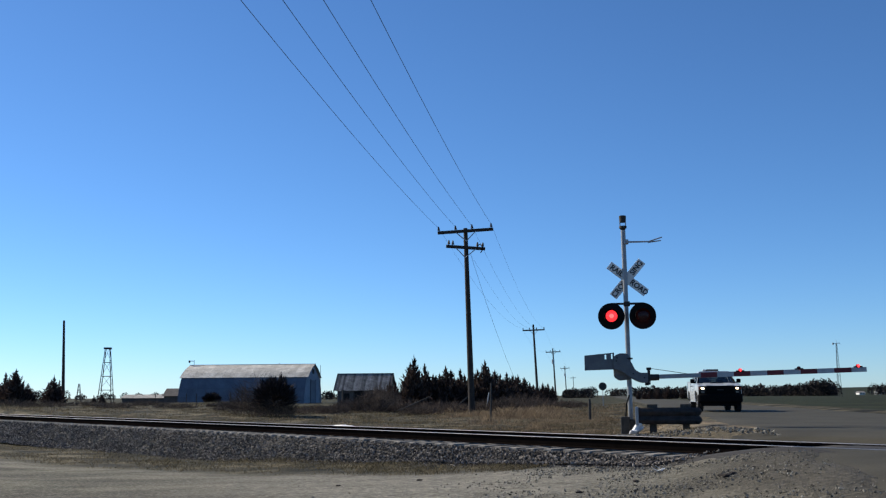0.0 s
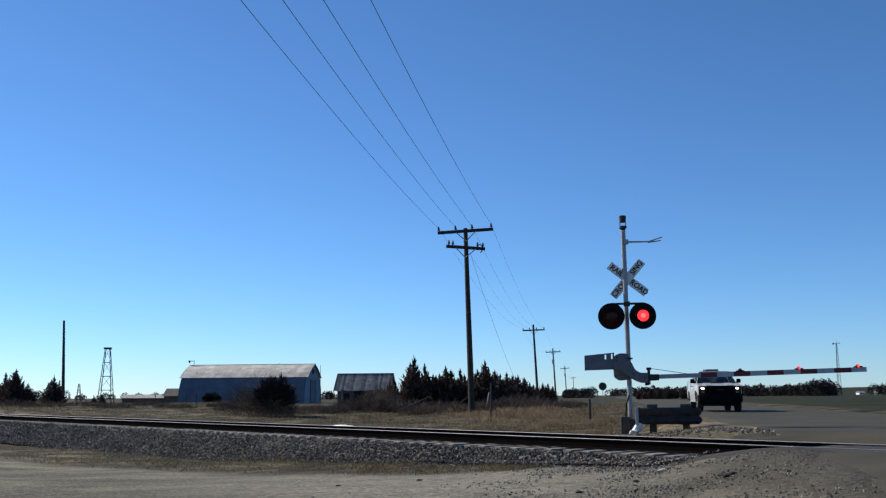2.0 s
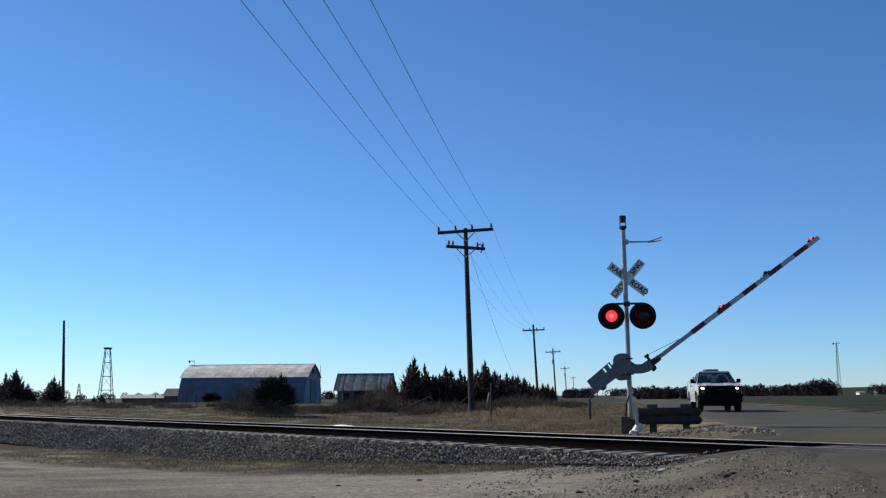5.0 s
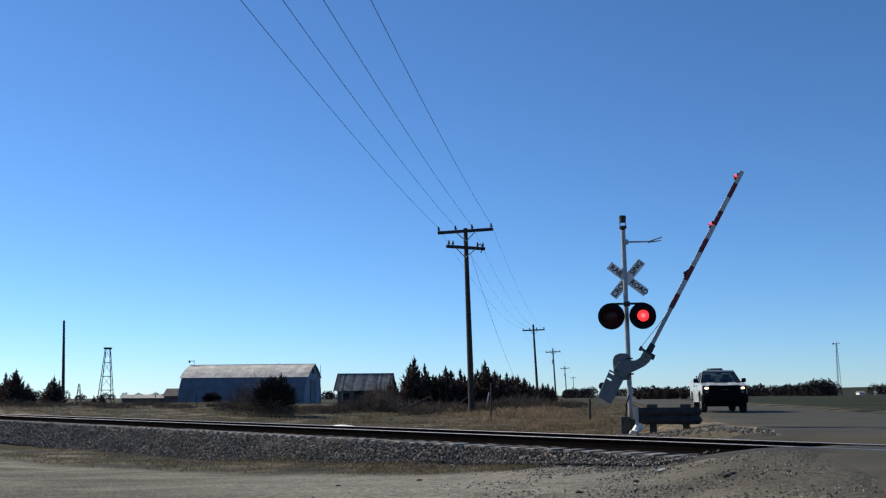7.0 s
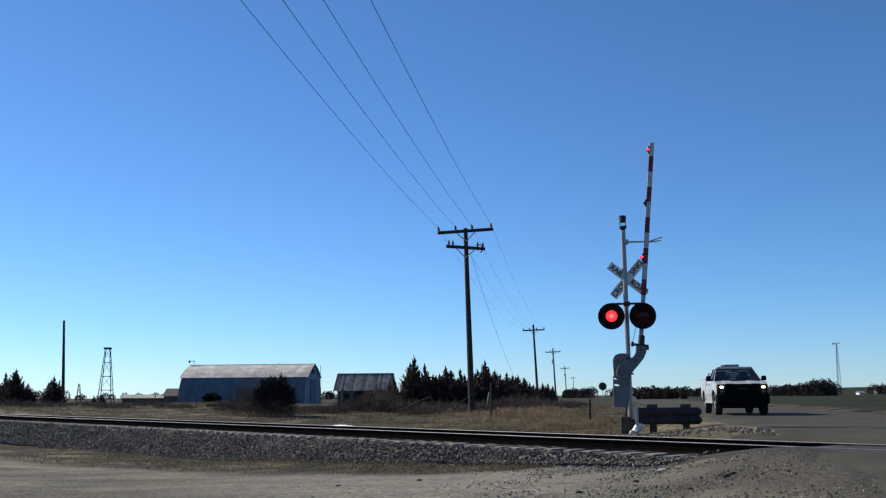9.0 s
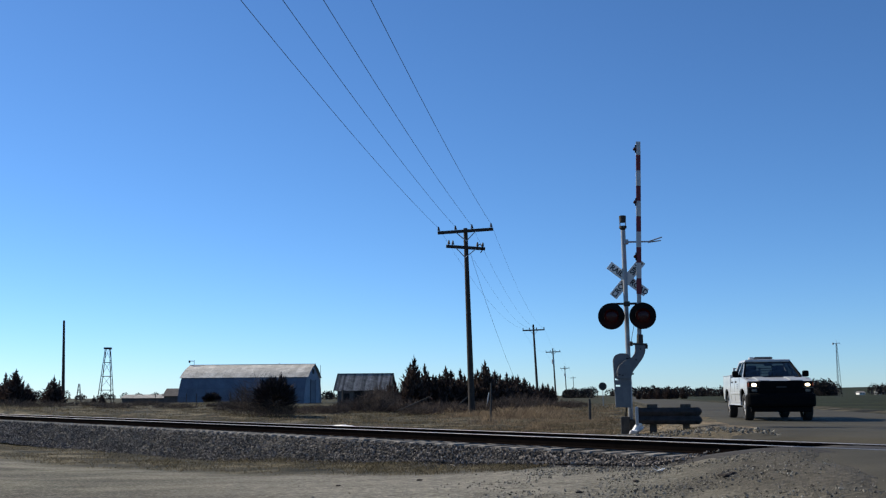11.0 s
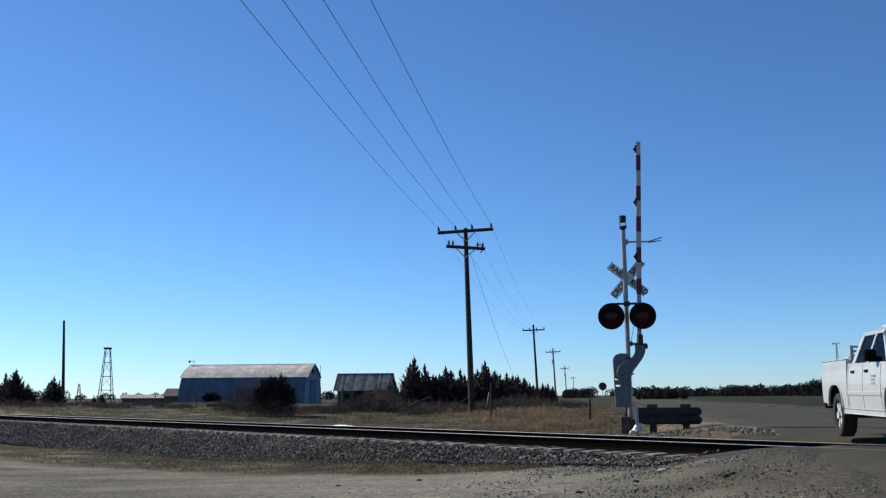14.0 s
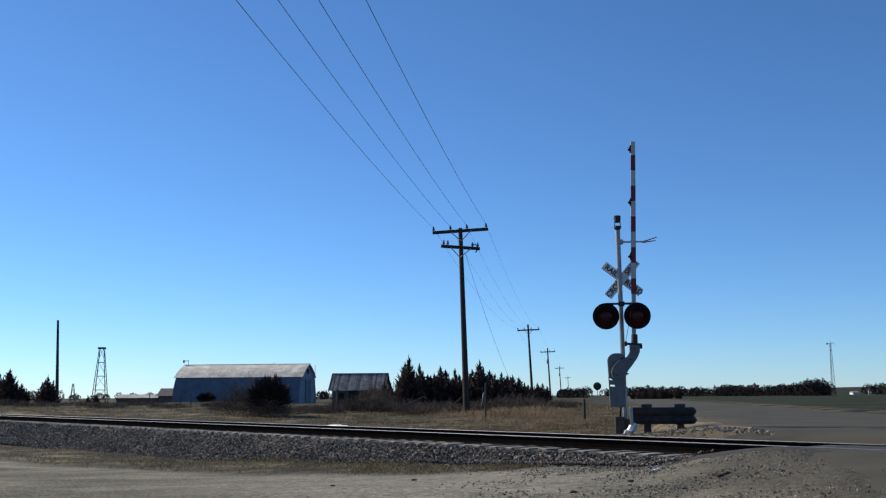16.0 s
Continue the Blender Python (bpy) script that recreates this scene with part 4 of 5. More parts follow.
def make_guardrail():
    """Short length of W-beam on two blocked timber posts, with a rounded end."""
    gx, gy = 4.88, 24.75
    g = thing("guardrail", "short weathered steel guardrail on two timber posts", "guardrail", pose(gx, gy, ground_z(gx + 0.8, gy), 0, 0, -14))
    prof = [(0.0, 0.0), (0.045, 0.03), (0.075, 0.075), (0.045, 0.12), (0.0, 0.155), (0.045, 0.19), (0.075, 0.235), (0.045, 0.28), (0.0, 0.31)]
    bm = bmesh.new()
    def strip(points):
        rows = []
        for (x, y, a) in points:
            out, back = math.sin(radians(a)), math.cos(radians(a))
            rows.append([bm.verts.new((x + d * out, y - d * back, 0.22 + z * 1.35)) for d, z in prof])
        for a, b in zip(rows, rows[1:]):
            for i in range(len(prof) - 1):
                bm.faces.new((a[i], b[i], b[i + 1], a[i + 1]))
    strip([(0.05 + 0.2 * i, 0, 0) for i in range(7)] + [(1.38, 0.01, 12), (1.46, 0.04, 35), (1.52, 0.1, 60), (1.55, 0.18, 85), (1.53, 0.27, 115), (1.46, 0.34, 150)])
    bmesh.ops.solidify(bm, geom=bm.faces[:], thickness=0.006)
    part("rail_beam", bm, RUST_STEEL, g, "dull galvanised W-profile beam")
    part("end_plate", bx((-0.02, -0.09, 0.2), (0.06, 0.09, 0.66), 0.012), STEEL, g, "dull steel end plate")
    for x in (0.4, 1.22):
        part("post", bx((x - 0.09, 0.17, -0.2), (x + 0.09, 0.36, 0.7), 0.015), POST_WOOD, g)
        part("offset_block", bx((x - 0.13, 0.012, 0.22), (x + 0.13, 0.165, 0.72), 0.012), POST_WOOD, g)
        part("bolt", cyl((x, -0.03, 0.455), (x, 0.01, 0.455), 0.02, 0.02, 8), DARK_IRON, g)


make_guardrail()


def make_sack():
    rng = random.Random(12)
    bm = ball((0, 0, 0.17), (0.12, 0.12, 0.18), None, 4)
    for v in bm.verts:
        k = noise.noise(v.co * 8) * 0.14 + noise.noise(v.co * 19) * 0.07
        v.co += v.co.normalized() * k
        v.co.x += (v.co.z - 0.17) * 0.7
        v.co.z = max(v.co.z * 0.9, 0.0)
    x, y = 4.86, MY - 0.5
    tagged(part("white_sack", bm, SACK, None, m=pose(x, y, ground_z(x, y) - 0.01)), "crumpled white sheet lying at the mast foot", "sack")


make_sack()


def make_rail_glint():
    """Added white heap behind the far rail, imitating the glint on its head."""
    bm = ball((0, 0, 0.06), (1.15, 0.12, 0.2), None, 4)
    for v in bm.verts:
        v.co += v.co.normalized() * (noise.noise(v.co * 7) * 0.05 + noise.noise(v.co * 19) * 0.025)
        v.co.z = max(v.co.z, 0.0)
    tagged(part("rail_glint", bm, SACK, None, m=TRACK @ pose(-7.0, 1.0, -0.245)), "added white heap imitating a glint on the far rail", "plastic sheet")


make_rail_glint()


# ---------------------------------------------------------------- utility poles and wires
POLES = [(1.38, 58.0), (at(946, 137), 137.0), (at(980, 206), 206.0), (at(1000.5, 340), 340.0), (at(1015, 530), 530.0)]
POLES = [(-8.0, -17.0)] + POLES
POLE_TOP = 10.15
POLE_DROP = [0.0, 0.0, 0.15, 0.2, 0.0, 0.0]
ARM_DROP = [0.0, 0.0, 0.6, 0.6, 0.6, 0.6]
LEAN = 2.5


def make_pole(near):
    p = thing("utility_pole", "weathered wooden utility pole with crossarm and insulators", "utility pole")
    part("shaft", cyl((0.3 if near else 0.0, 0, -1.7), (0, 0, POLE_TOP), 0.2, 0.125, 12), POLE_WOOD, p)
    arms = [(POLE_TOP - (0.2 if near else 0.8), 1.72 if near else 1.6, 0)] + ([(POLE_TOP - 1.22, 1.2, 1)] if near else [])
    for z, half, k in arms:
        tilt = pose(0, -0.16, z, 0, -5 if near else 0, 8) if k == 0 else pose(0, -0.16, z, 0, 3, 8)
        part("crossarm", bx((-half, -0.065, -0.095), (half, 0.065, 0.095), 0.012), POLE_WOOD, p, m=tilt)
        for s in (-1, 1):
            part("brace", cyl((s * 0.62, -0.06, -0.05), (0, -0.02, -0.62), 0.028, 0.028, 6), STEEL, p, m=tilt)
        spots = ((-1.64, -0.6, 0.42, 1.62) if near else (-1.52, -0.6, 0.42, 1.52)) if k == 0 else (-1.05, -0.8, 0.72, 1.05)
        for x in spots:
            b = cyl((x, 0, 0.08), (x, 0, 0.16), 0.02, 0.02, 8)
            cyl((x, 0, 0.14), (x, 0, 0.24), 0.09, 0.065, 10, b)
            cyl((x, 0, 0.24), (x, 0, 0.38), 0.07, 0.035, 10, b)
            part("insulator", b, GLASS_INSULATOR, p, m=tilt)
        if k == 1:
            loop = bmesh.new()
            pts = [Vector((0.86 + 0.16 * math.cos(a), -0.08, -0.02 + 0.26 * math.sin(a))) for a in [radians(-70 + 26 * i) for i in range(11)]]
            for a, b in zip(pts, pts[1:]):
                cyl(a, b, 0.03, 0.03, 6, loop)
            part("cutout", loop, BLACK, p, "dark looped cable cutout", m=tilt)
    return p


def make_poles():
    first = make_pole(True)
    far = make_pole(False)
    for i, (x, y) in enumerate(POLES):
        m = pose(x + (0.45 if i > 1 else 0.0), y, -POLE_DROP[i], 0, -LEAN if i > 1 else 0, 0)
        if i == 1:
            first.matrix_basis = m
            tagged(first, "", "", "poles along the road")
        elif i == 2:
            far.matrix_basis = m
            tagged(far, "", "", "poles along the road")
        elif i != 0:
            copy_thing(far, m)
    return first


make_poles()
tin = part("pole_transformer", cyl((0, -0.35, 6.6), (0, -0.35, 7.6), 0.27, 0.27, 14, bevel=0.03), STEEL, None, m=pose(*POLES[3], 0))
tagged(tin, "grey can transformer hung on a utility pole", "transformer")
tin2 = part("pole_transformer", cyl((0, -0.35, 6.6), (0, -0.35, 7.6), 0.27, 0.27, 14, bevel=0.03), STEEL, None, m=pose(*POLES[4], 0))
tagged(tin2, "grey can transformer hung on a utility pole", "transformer")


def wire(p0, p1, sag, r, label):
    """A hanging cable as a chain of short round lengths."""
    p0, p1 = Vector(p0), Vector(p1)
    n = 28
    pts = [p0.lerp(p1, i / n) - Vector((0, 0, sag * 4 * (i / n) * (1 - i / n))) for i in range(n + 1)]
    verts, faces = [], []
    way = (p1 - p0).normalized()
    sx = way.cross(Vector((0, 0, 1))).normalized()
    sz = sx.cross(way)
    for p in pts:
        for a in range(5):
            t = 2 * math.pi * a / 5
            verts.append(p + (sx * math.cos(t) + sz * math.sin(t)) * r)
    for i in range(n):
        for a in range(5):
            faces.append((i * 5 + a, i * 5 + (a + 1) % 5, i * 5 + 5 + (a + 1) % 5, i * 5 + 5 + a))
    ob = mesh_from("power_line", verts, faces, WIRE)
    tagged(ob, label, "cable", "cables along the poles")


def make_wires():
    t8 = radians(8)
    for i in range(len(POLES) - 1):
        (x0, y0), (x1, y1) = POLES[i], POLES[i + 1]
        for o in (-1.64, -0.6, 0.42, 1.62):
            tl0 = o * math.tan(radians(5)) if i == 1 else 0.0
            tl1 = o * math.tan(radians(5)) if i == 0 else 0.0
            o0 = o * (0.86 if i == 0 else 1.0)
            a = (x0 + o0 * math.cos(t8), y0 - 0.16 + o0 * math.sin(t8), POLE_TOP + 0.08 + tl0 - POLE_DROP[i] - ARM_DROP[i])
            b = (x1 + o * math.cos(t8), y1 - 0.16 + o * math.sin(t8), POLE_TOP + 0.08 + tl1 - POLE_DROP[i + 1] - ARM_DROP[i + 1])
            if i >= 1 and abs(o) < 1 and i > 1:
                continue
            wire(a, b, 1.0 if i == 0 else 1.3, 0.009 if i == 0 else 0.006, "thin dark overhead power cable between the poles")
    x, y = POLES[1]
    wire((x + 0.3, y, POLE_TOP - 1.6), (x + 4.3, y + 20, 1.4), 0.35, 0.009, "thin slack cable running down from the pole")


make_wires()


# ---------------------------------------------------------------- small roadside things
def make_post(px, depth, h, r, label, lean=0, mat=POST_WOOD, name="fence_post"):
    x = at(px, depth)
    bm = cyl((0, 0, -0.2), (0, 0, h), r, r * 0.85, 8)
    ob = part(name, bm, mat, None, m=pose(x, depth, ground_z(x, depth), 0, lean, 0))
    tagged(ob, label, "post")


make_post(868, 45, 1.75, 0.045, "weathered grey wooden fence post in dry grass", 1)
make_post(860, 62, 1.25, 0.045, "pale leaning fence post beside the pole", 9, STEEL)
make_post(1043, 46, 0.95, 0.07, "short dark wooden post in dry grass")
make_post(607, 72, 1.5, 0.08, "weathered grey wooden fence post near the shed")
for i, (px, d) in enumerate(((408, 78), (330, 84), (275, 88), (348, 80))):
    make_post(px, d, 0.9, 0.04, "thin weathered fence post in dry grass")


def make_round_sign():
    d = 88
    x = at(1067, d)
    s = thing("round_sign", "round railway warning sign on a thin post, seen from behind", "road sign", pose(x, d, ground_z(x, d), 0, 0, -6))
    part("post", bx((-0.03, -0.02, -0.1), (0.03, 0.02, 1.6), 0.004), STEEL, s)
    part("disc", cyl((0, -0.03, 1.75), (0, -0.045, 1.75), 0.36, 0.36, 28), DARK_IRON, s, "dark back of a round sign plate")


make_round_sign()


# ---------------------------------------------------------------- buildings
def make_barn():
    """Long barn with bowed walls and a low broken roof, its near end turned a little to the road."""
    d = 130.0
    x0 = at(314, d)
    z0 = ground_z(x0 + 8, d) - 0.1
    barn = thing("barn", "long blue-grey bow-walled barn with a bright weathered tin roof", "barn", pose(x0, d, z0, 0, 0, -6))
    L, Wd = 17.3, 10.0
    wall = [(0.0, 0.0), (0.14, 1.0), (0.45, 2.1), (0.95, 3.1), (1.3, 3.62)]
    roof = [(1.12, 3.56), (2.1, 4.2), (3.4, 4.85), (5.0, 5.4)]

    def sheet(name, mat, a, b, xa, xb, thick):
        bm = bmesh.new()
        w = Vector((0, b[0] - a[0], b[1] - a[1])).normalized()
        o = Vector((0, -w.z, w.y)) * thick
        q = [Vector((xa, *a)), Vector((xb, *a)), Vector((xb, *b)), Vector((xa, *b))]
        vs = [bm.verts.new(p) for p in q] + [bm.verts.new(p + o) for p in q]
        for f in ((0, 1, 2, 3), (7, 6, 5, 4), (0, 4, 5, 1), (1, 5, 6, 2), (2, 6, 7, 3), (3, 7, 4, 0)):
            bm.faces.new([vs[k] for k in f])
        bmesh.ops.recalc_face_normals(bm, faces=bm.faces)
        part(name, bm, mat, barn)

    for far in (False, True):
        def side(p):
            return (Wd - p[0], p[1]) if far else p
        for pts, name, mat, n, over in ((wall, "siding_panel", BARN_WALL, 14, 0.0), (roof, "roof_panel", BARN_ROOF, 18, 0.25)):
            for a, b in zip(pts, pts[1:]):
                for k in range(n):
                    xa = -over + (L + 2 * over) * k / n + 0.01
                    xb = -over + (L + 2 * over) * (k + 1) / n - 0.01
                    sheet(name, mat, side(a), side(b), xa, xb, -0.05 if far else 0.05)
    section = wall + [(5.0, 5.36)] + [(Wd - y, z) for y, z in wall[::-1]]
    for x in (0.05, L - 0.2):
        part("end_wall", prism(section, 0.0, 0.15, m=pose(x + 0.15, 0, 0, 0, 0, 90)), BARN_END, barn, "pale weathered end wall")
    part("end_door", bx((L - 0.06, 3.6, 0.05), (L + 0.02, 6.4, 3.2), 0.01), BARN_WALL, barn)
    for y0, y1 in ((3.5, 3.6), (6.4, 6.5)):
        part("door_frame", bx((L - 0.05, y0, 0.05), (L + 0.04, y1, 3.3), 0.01), SHED_WALL, barn)
    part("end_vent", bx((L - 0.06, 4.6, 4.1), (L + 0.02, 5.4, 4.7), 0.01), DARK_GAP, barn)
    part("ridge_cap", bx((-0.3, 4.85, 5.4), (L + 0.3, 5.15, 5.47), 0.01), BARN_ROOF, barn)
    part("corner_trim", bx((L - 0.02, -0.03, 0.0), (L + 0.06, 0.1, 1.1), 0.01), BARN_END, barn)
    vane = cyl((0.3, 5.0, 5.35), (0.3, 5.0, 6.1), 0.035, 0.03, 6)
    bx((-0.35, 4.96, 5.95), (0.3, 5.04, 6.03), 0, vane)
    bx((-0.5, 4.94, 5.75), (-0.28, 5.06, 6.08), 0, vane)
    part("roof_vane", vane, DARK_IRON, barn)
    part("vent_pipe", cyl((L * 0.72, 5.0, 5.35), (L * 0.72, 5.0, 5.65), 0.05, 0.05, 8), STEEL, barn)
    part("end_mast", cyl((L + 0.1, 8.7, 0.0), (L + 0.1, 8.7, 5.4), 0.04, 0.03, 8), DARK_IRON, barn)


make_barn()


def make_shed():
    d = 90.0
    x0, x1 = at(597, d), at(690, d)
    z0 = ground_z((x0 + x1) / 2, d) - 0.1
    shed = thing("shed", "small old shed with a streaked tin roof", "shed", pose(x0, d, z0, 0, 0, -4))
    L, Wd, he, hr = x1 - x0 - 0.15, 3.6, 1.72, 3.12
    n = 22
    rng = random.Random(6)
    for k in range(n):
        xa, xb = L * k / n, L * (k + 1) / n - 0.02
        part("wall_board", bx((xa, rng.uniform(-0.015, 0.015), 0), (xb, 0.08, he), 0.005), SHED_WALL, shed)
    for x in (0.0, L - 0.1):
        part("end_wall", prism([(0, 0), (Wd, 0), (Wd, he), (Wd / 2, hr - 0.1), (0, he)], 0, 0.1, m=pose(x + 0.1, 0.05, 0, 0, 0, 90)), SHED_WALL, shed)
    part("back_wall", bx((0, Wd, 0), (L, Wd + 0.1, he)), SHED_WALL, shed)
    slope = math.hypot(Wd / 2 + 0.3, hr - he + 0.2)
    ang = math.degrees(math.atan2(hr - he + 0.2, Wd / 2 + 0.3))
    n = 24
    for side in (0, 1):
        for k in range(n):
            xa = -0.25 + (L + 0.5) * k / n
            xb = -0.25 + (L + 0.5) * (k + 1) / n - 0.015
            low = rng.uniform(-0.07, 0.05)
            bm = bx((xa, low, 0), (xb, slope, 0.03), 0.004)
            bx((xa, low, 0.03), (xa + 0.05, slope, 0.05), 0.004, bm)
            m = pose(0, -0.3, he - 0.2, ang) if side == 0 else pose(0, Wd + 0.3, he - 0.2, 0) @ pose(0, 0, 0, 0, 0, 180) @ pose(-L, 0, 0, ang)
            part("roof_sheet", bm, SHED_ROOF, shed, m=m)
        m = pose(0, -0.3, he - 0.2, ang) if side == 0 else pose(0, Wd + 0.3, he - 0.2, 0) @ pose(0, 0, 0, 0, 0, 180) @ pose(-L, 0, 0, ang)
        for xa in (-0.33, L + 0.25):
            part("verge_board", bx((xa, -0.02, -0.1), (xa + 0.08, slope, 0.06), 0.006), POLE_WOOD, shed, m=m)
    part("ridge_cap", bx((-0.3, Wd / 2 - 0.12, hr - 0.02), (L + 0.3, Wd / 2 + 0.12, hr + 0.05), 0.012), SHED_WALL, shed)
    part("doorway", bx((L * 0.34, -0.03, 0.05), (L * 0.52, 0.02, 1.5), 0.005), DARK_GAP, shed)
    part("window", bx((L * 0.12, -0.03, 0.7), (L * 0.24, 0.02, 1.3), 0.005), DARK_GAP, shed)


make_shed()


def make_low_sheds():
    for px0, px1, d, h, hr, lab in ((216, 296, 150, 0.95, 1.5, "long low grey farm shed beside the barn"), (290, 318, 140, 1.2, 2.3, "small dark lean-to beside the barn")):
        x0, x1 = at(px0, d), at(px1, d)
        z0 = ground_z(x0, d) - 0.1
        s = thing("low_shed", lab, "shed", pose(x0, d, z0))
        L, Wd = x1 - x0, 4.0
        part("wall", bx((0, 0, 0), (L, Wd, h), 0.02), SHED_WALL, s)
        part("roof", prism([(-0.3, h), (Wd + 0.3, h), (Wd / 2, hr)], 0, L + 0.4, m=pose(L + 0.2, 0, 0, 0, 0, 90)), SHED_ROOF if d > 145 else SHED_WALL, s)


make_low_sheds()


def make_house(px, d, w, h):
    x = at(px, d)
    s = thing("farmhouse", "small white farmhouse far across the field", "house", pose(x, d, ground_z(x, d)))
    part("wall", bx((-w / 2, 0, 0), (w / 2, 6, h * 0.62), 0.03), SIGN_WHITE, s)
    part("roof", prism([(-0.4, h * 0.6), (6.4, h * 0.6), (3, h)], -w / 2 - 0.3, w / 2 + 0.3, m=pose(0, 0, 0, 0, 0, 90) @ pose(0, 0, 0)), SHED_ROOF, s)
    for k in (-0.25, 0.2):
        part("window", bx((w * k - 0.5, -0.04, h * 0.2), (w * k + 0.5, 0.02, h * 0.45)), DARK_GAP, s)


make_house(1526, 700, 4.2, 2.6)
make_house(1560, 760, 6, 3.6)


# ---------------------------------------------------------------- towers
def make_tower(px, d, h, base, top, legs, label, name, thick, levels):
    x = at(px, d)
    t = thing(name, label, "tower", pose(x, d, ground_z(x, d), 0, 0, 20 if legs == 3 else 8))
    corners = [(math.cos(2 * math.pi * (i + 0.5) / legs), math.sin(2 * math.pi * (i + 0.5) / legs)) for i in range(legs)]
    def c(i, k):
        r = base + (top - base) * k
        return Vector((corners[i % legs][0] * r, corners[i % legs][1] * r, h * k))
    for i in range(legs):
        part("leg", cyl(c(i, 0), c(i, 1), thick, thick * 0.8, 6), DARK_IRON, t)
    for k in range(1, levels + 1):
        for i in range(legs):
            part("girt", cyl(c(i, k / levels), c(i + 1, k / levels), thick * 0.7, thick * 0.7, 5), DARK_IRON, t)
    for k in range(levels):
        for i in range(legs):
            part("brace", cyl(c(i, k / levels), c(i + 1, (k + 1) / levels), thick * 0.4, thick * 0.4, 5), DARK_IRON, t)
    return t, h


tower, th = make_tower(187, 140, 7.9, 1.4, 0.45, 4, "bare steel windmill tower without its wheel", "windmill_tower", 0.06, 4)
part("platform", bx((-0.5, -0.5, 7.85), (0.5, 0.5, 8.1), 0.03), DARK_IRON, tower)
make_tower(139, 300, 5.2, 0.9, 0.25, 4, "small distant steel tower on the farm", "windmill_tower", 0.09, 3)
wind, th = make_tower(1486, 250, 13.8, 0.65, 0.16, 3, "thin lattice tower with a small wind vane", "weather_tower", 0.05, 10)
wv = cyl((-1.0, 0, th - 0.1), (1.1, 0, th + 0.1), 0.06, 0.06, 6)
bx((-1.3, -0.08, th - 0.4), (-0.85, 0.08, th + 0.1), 0.02, wv)
cyl((0, 0, th - 0.2), (0.0, 0, th + 0.9), 0.05, 0.035, 6, wv)
cyl((0.8, 0, th + 0.05), (1.3, 0, th - 0.3), 0.05, 0.05, 6, wv)
part("vane", wv, STEEL, wind)
x = at(112, 110)
tagged(part("bare_pole", cyl((0, 0, -0.4), (0, 0, 9.6), 0.2, 0.12, 10), POLE_WOOD, None, m=pose(x, 110, ground_z(x, 110), 0, -2.3, 0)), "tall bare wooden pole standing beside cedars", "pole")


# ---------------------------------------------------------------- scraps on the gravel
def make_twig_scrap():
    rng = random.Random(5)
    x, y = at(1160, 15.3), 15.3
    bm = bmesh.new()
    for i in range(6):
        a, z = rng.uniform(0, 6.28), rng.uniform(0.0, 0.05)
        p = Vector((rng.uniform(-0.04, 0.04), rng.uniform(-0.04, 0.04), z))
        cyl(p, p + Vector((math.cos(a) * 0.11, math.sin(a) * 0.11, rng.uniform(0, 0.07))), 0.008, 0.004, 6, bm)
    tagged(part("twig", bm, SACK, None, m=pose(x, y, ground_z(x, y) + 0.005)), "pale dry twig lying on the gravel", "twig")


def make_clod(px, y, r, seed):
    rng = random.Random(seed)
    x = at(px, y)
    bm = ball((0, 0, r * 0.3), (r * 1.6, r, r * 0.6), None, 2, 0.25, rng)
    tagged(part("dirt_clod", bm, POLE_WOOD, None, m=pose(x, y, max(ground_z(x, y), road_z(x, y) - 0.1 if px > 1300 else -9))), "dark clod of earth on the gravel", "clod")


make_twig_scrap()
for i, (px, y, r) in enumerate(((1280, 13.2, 0.05), (1268, 13.4, 0.03), (1290, 13.3, 0.035), (742, 16.6, 0.03), (600, 16.2, 0.025), (1120, 14.2, 0.03), (1020, 13.4, 0.03), (1215, 12.9, 0.025))):
    make_clod(px, y, r, i)



# ---------------------------------------------------------------- pickup truck
def arch(cx, r, z, n=14):
    """Points of a squarish wheel arch, from back to front, opening downwards at height z."""
    a0 = math.asin(((z - 0.4) / r) ** (1 / 0.72))
    out = []
    for i in range(n + 1):
        a = a0 + (math.pi - 2 * a0) * i / n
        c = math.cos(a)
        out.append((cx - math.copysign(abs(c) ** 0.72, c) * r, 0.4 + r * math.sin(a) ** 0.72))
    return out


def shaped(bm, f):
    for v in bm.verts:
        v.co = f(v.co)
    return bm


def body_curve(c):
    """Tumblehome of the sides and the rounding of the nose in plan."""
    x, y, z = c
    s = 1.0
    s -= 0.05 * max(0.0, (z - 0.95) / 0.4) ** 1.5
    s -= 0.03 * max(0.0, (0.8 - z) / 0.4)
    s -= 0.12 * max(0.0, (x - 3.9) / 0.6) ** 1.5
    xx = x - 0.16 * (abs(y)) ** 2.5 * max(0.0, (x - 4.0) / 0.5)
    return Vector((xx, y * s, z))


def subdivided(bm, cuts):
    bmesh.ops.subdivide_edges(bm, edges=[e for e in bm.edges if abs(e.verts[0].co.y - e.verts[1].co.y) > 0.5], cuts=cuts, use_grid_fill=True)
    return bm


def sliced(bm, xs, zs):
    """Cut the flat flanks into a grid, so that they can take a curve."""
    for way, cuts in (((1, 0, 0), xs), ((0, 0, 1), zs)):
        for k in cuts:
            bmesh.ops.bisect_plane(bm, geom=bm.verts[:] + bm.edges[:] + bm.faces[:], plane_co=[c * k for c in way], plane_no=way)
    return bm


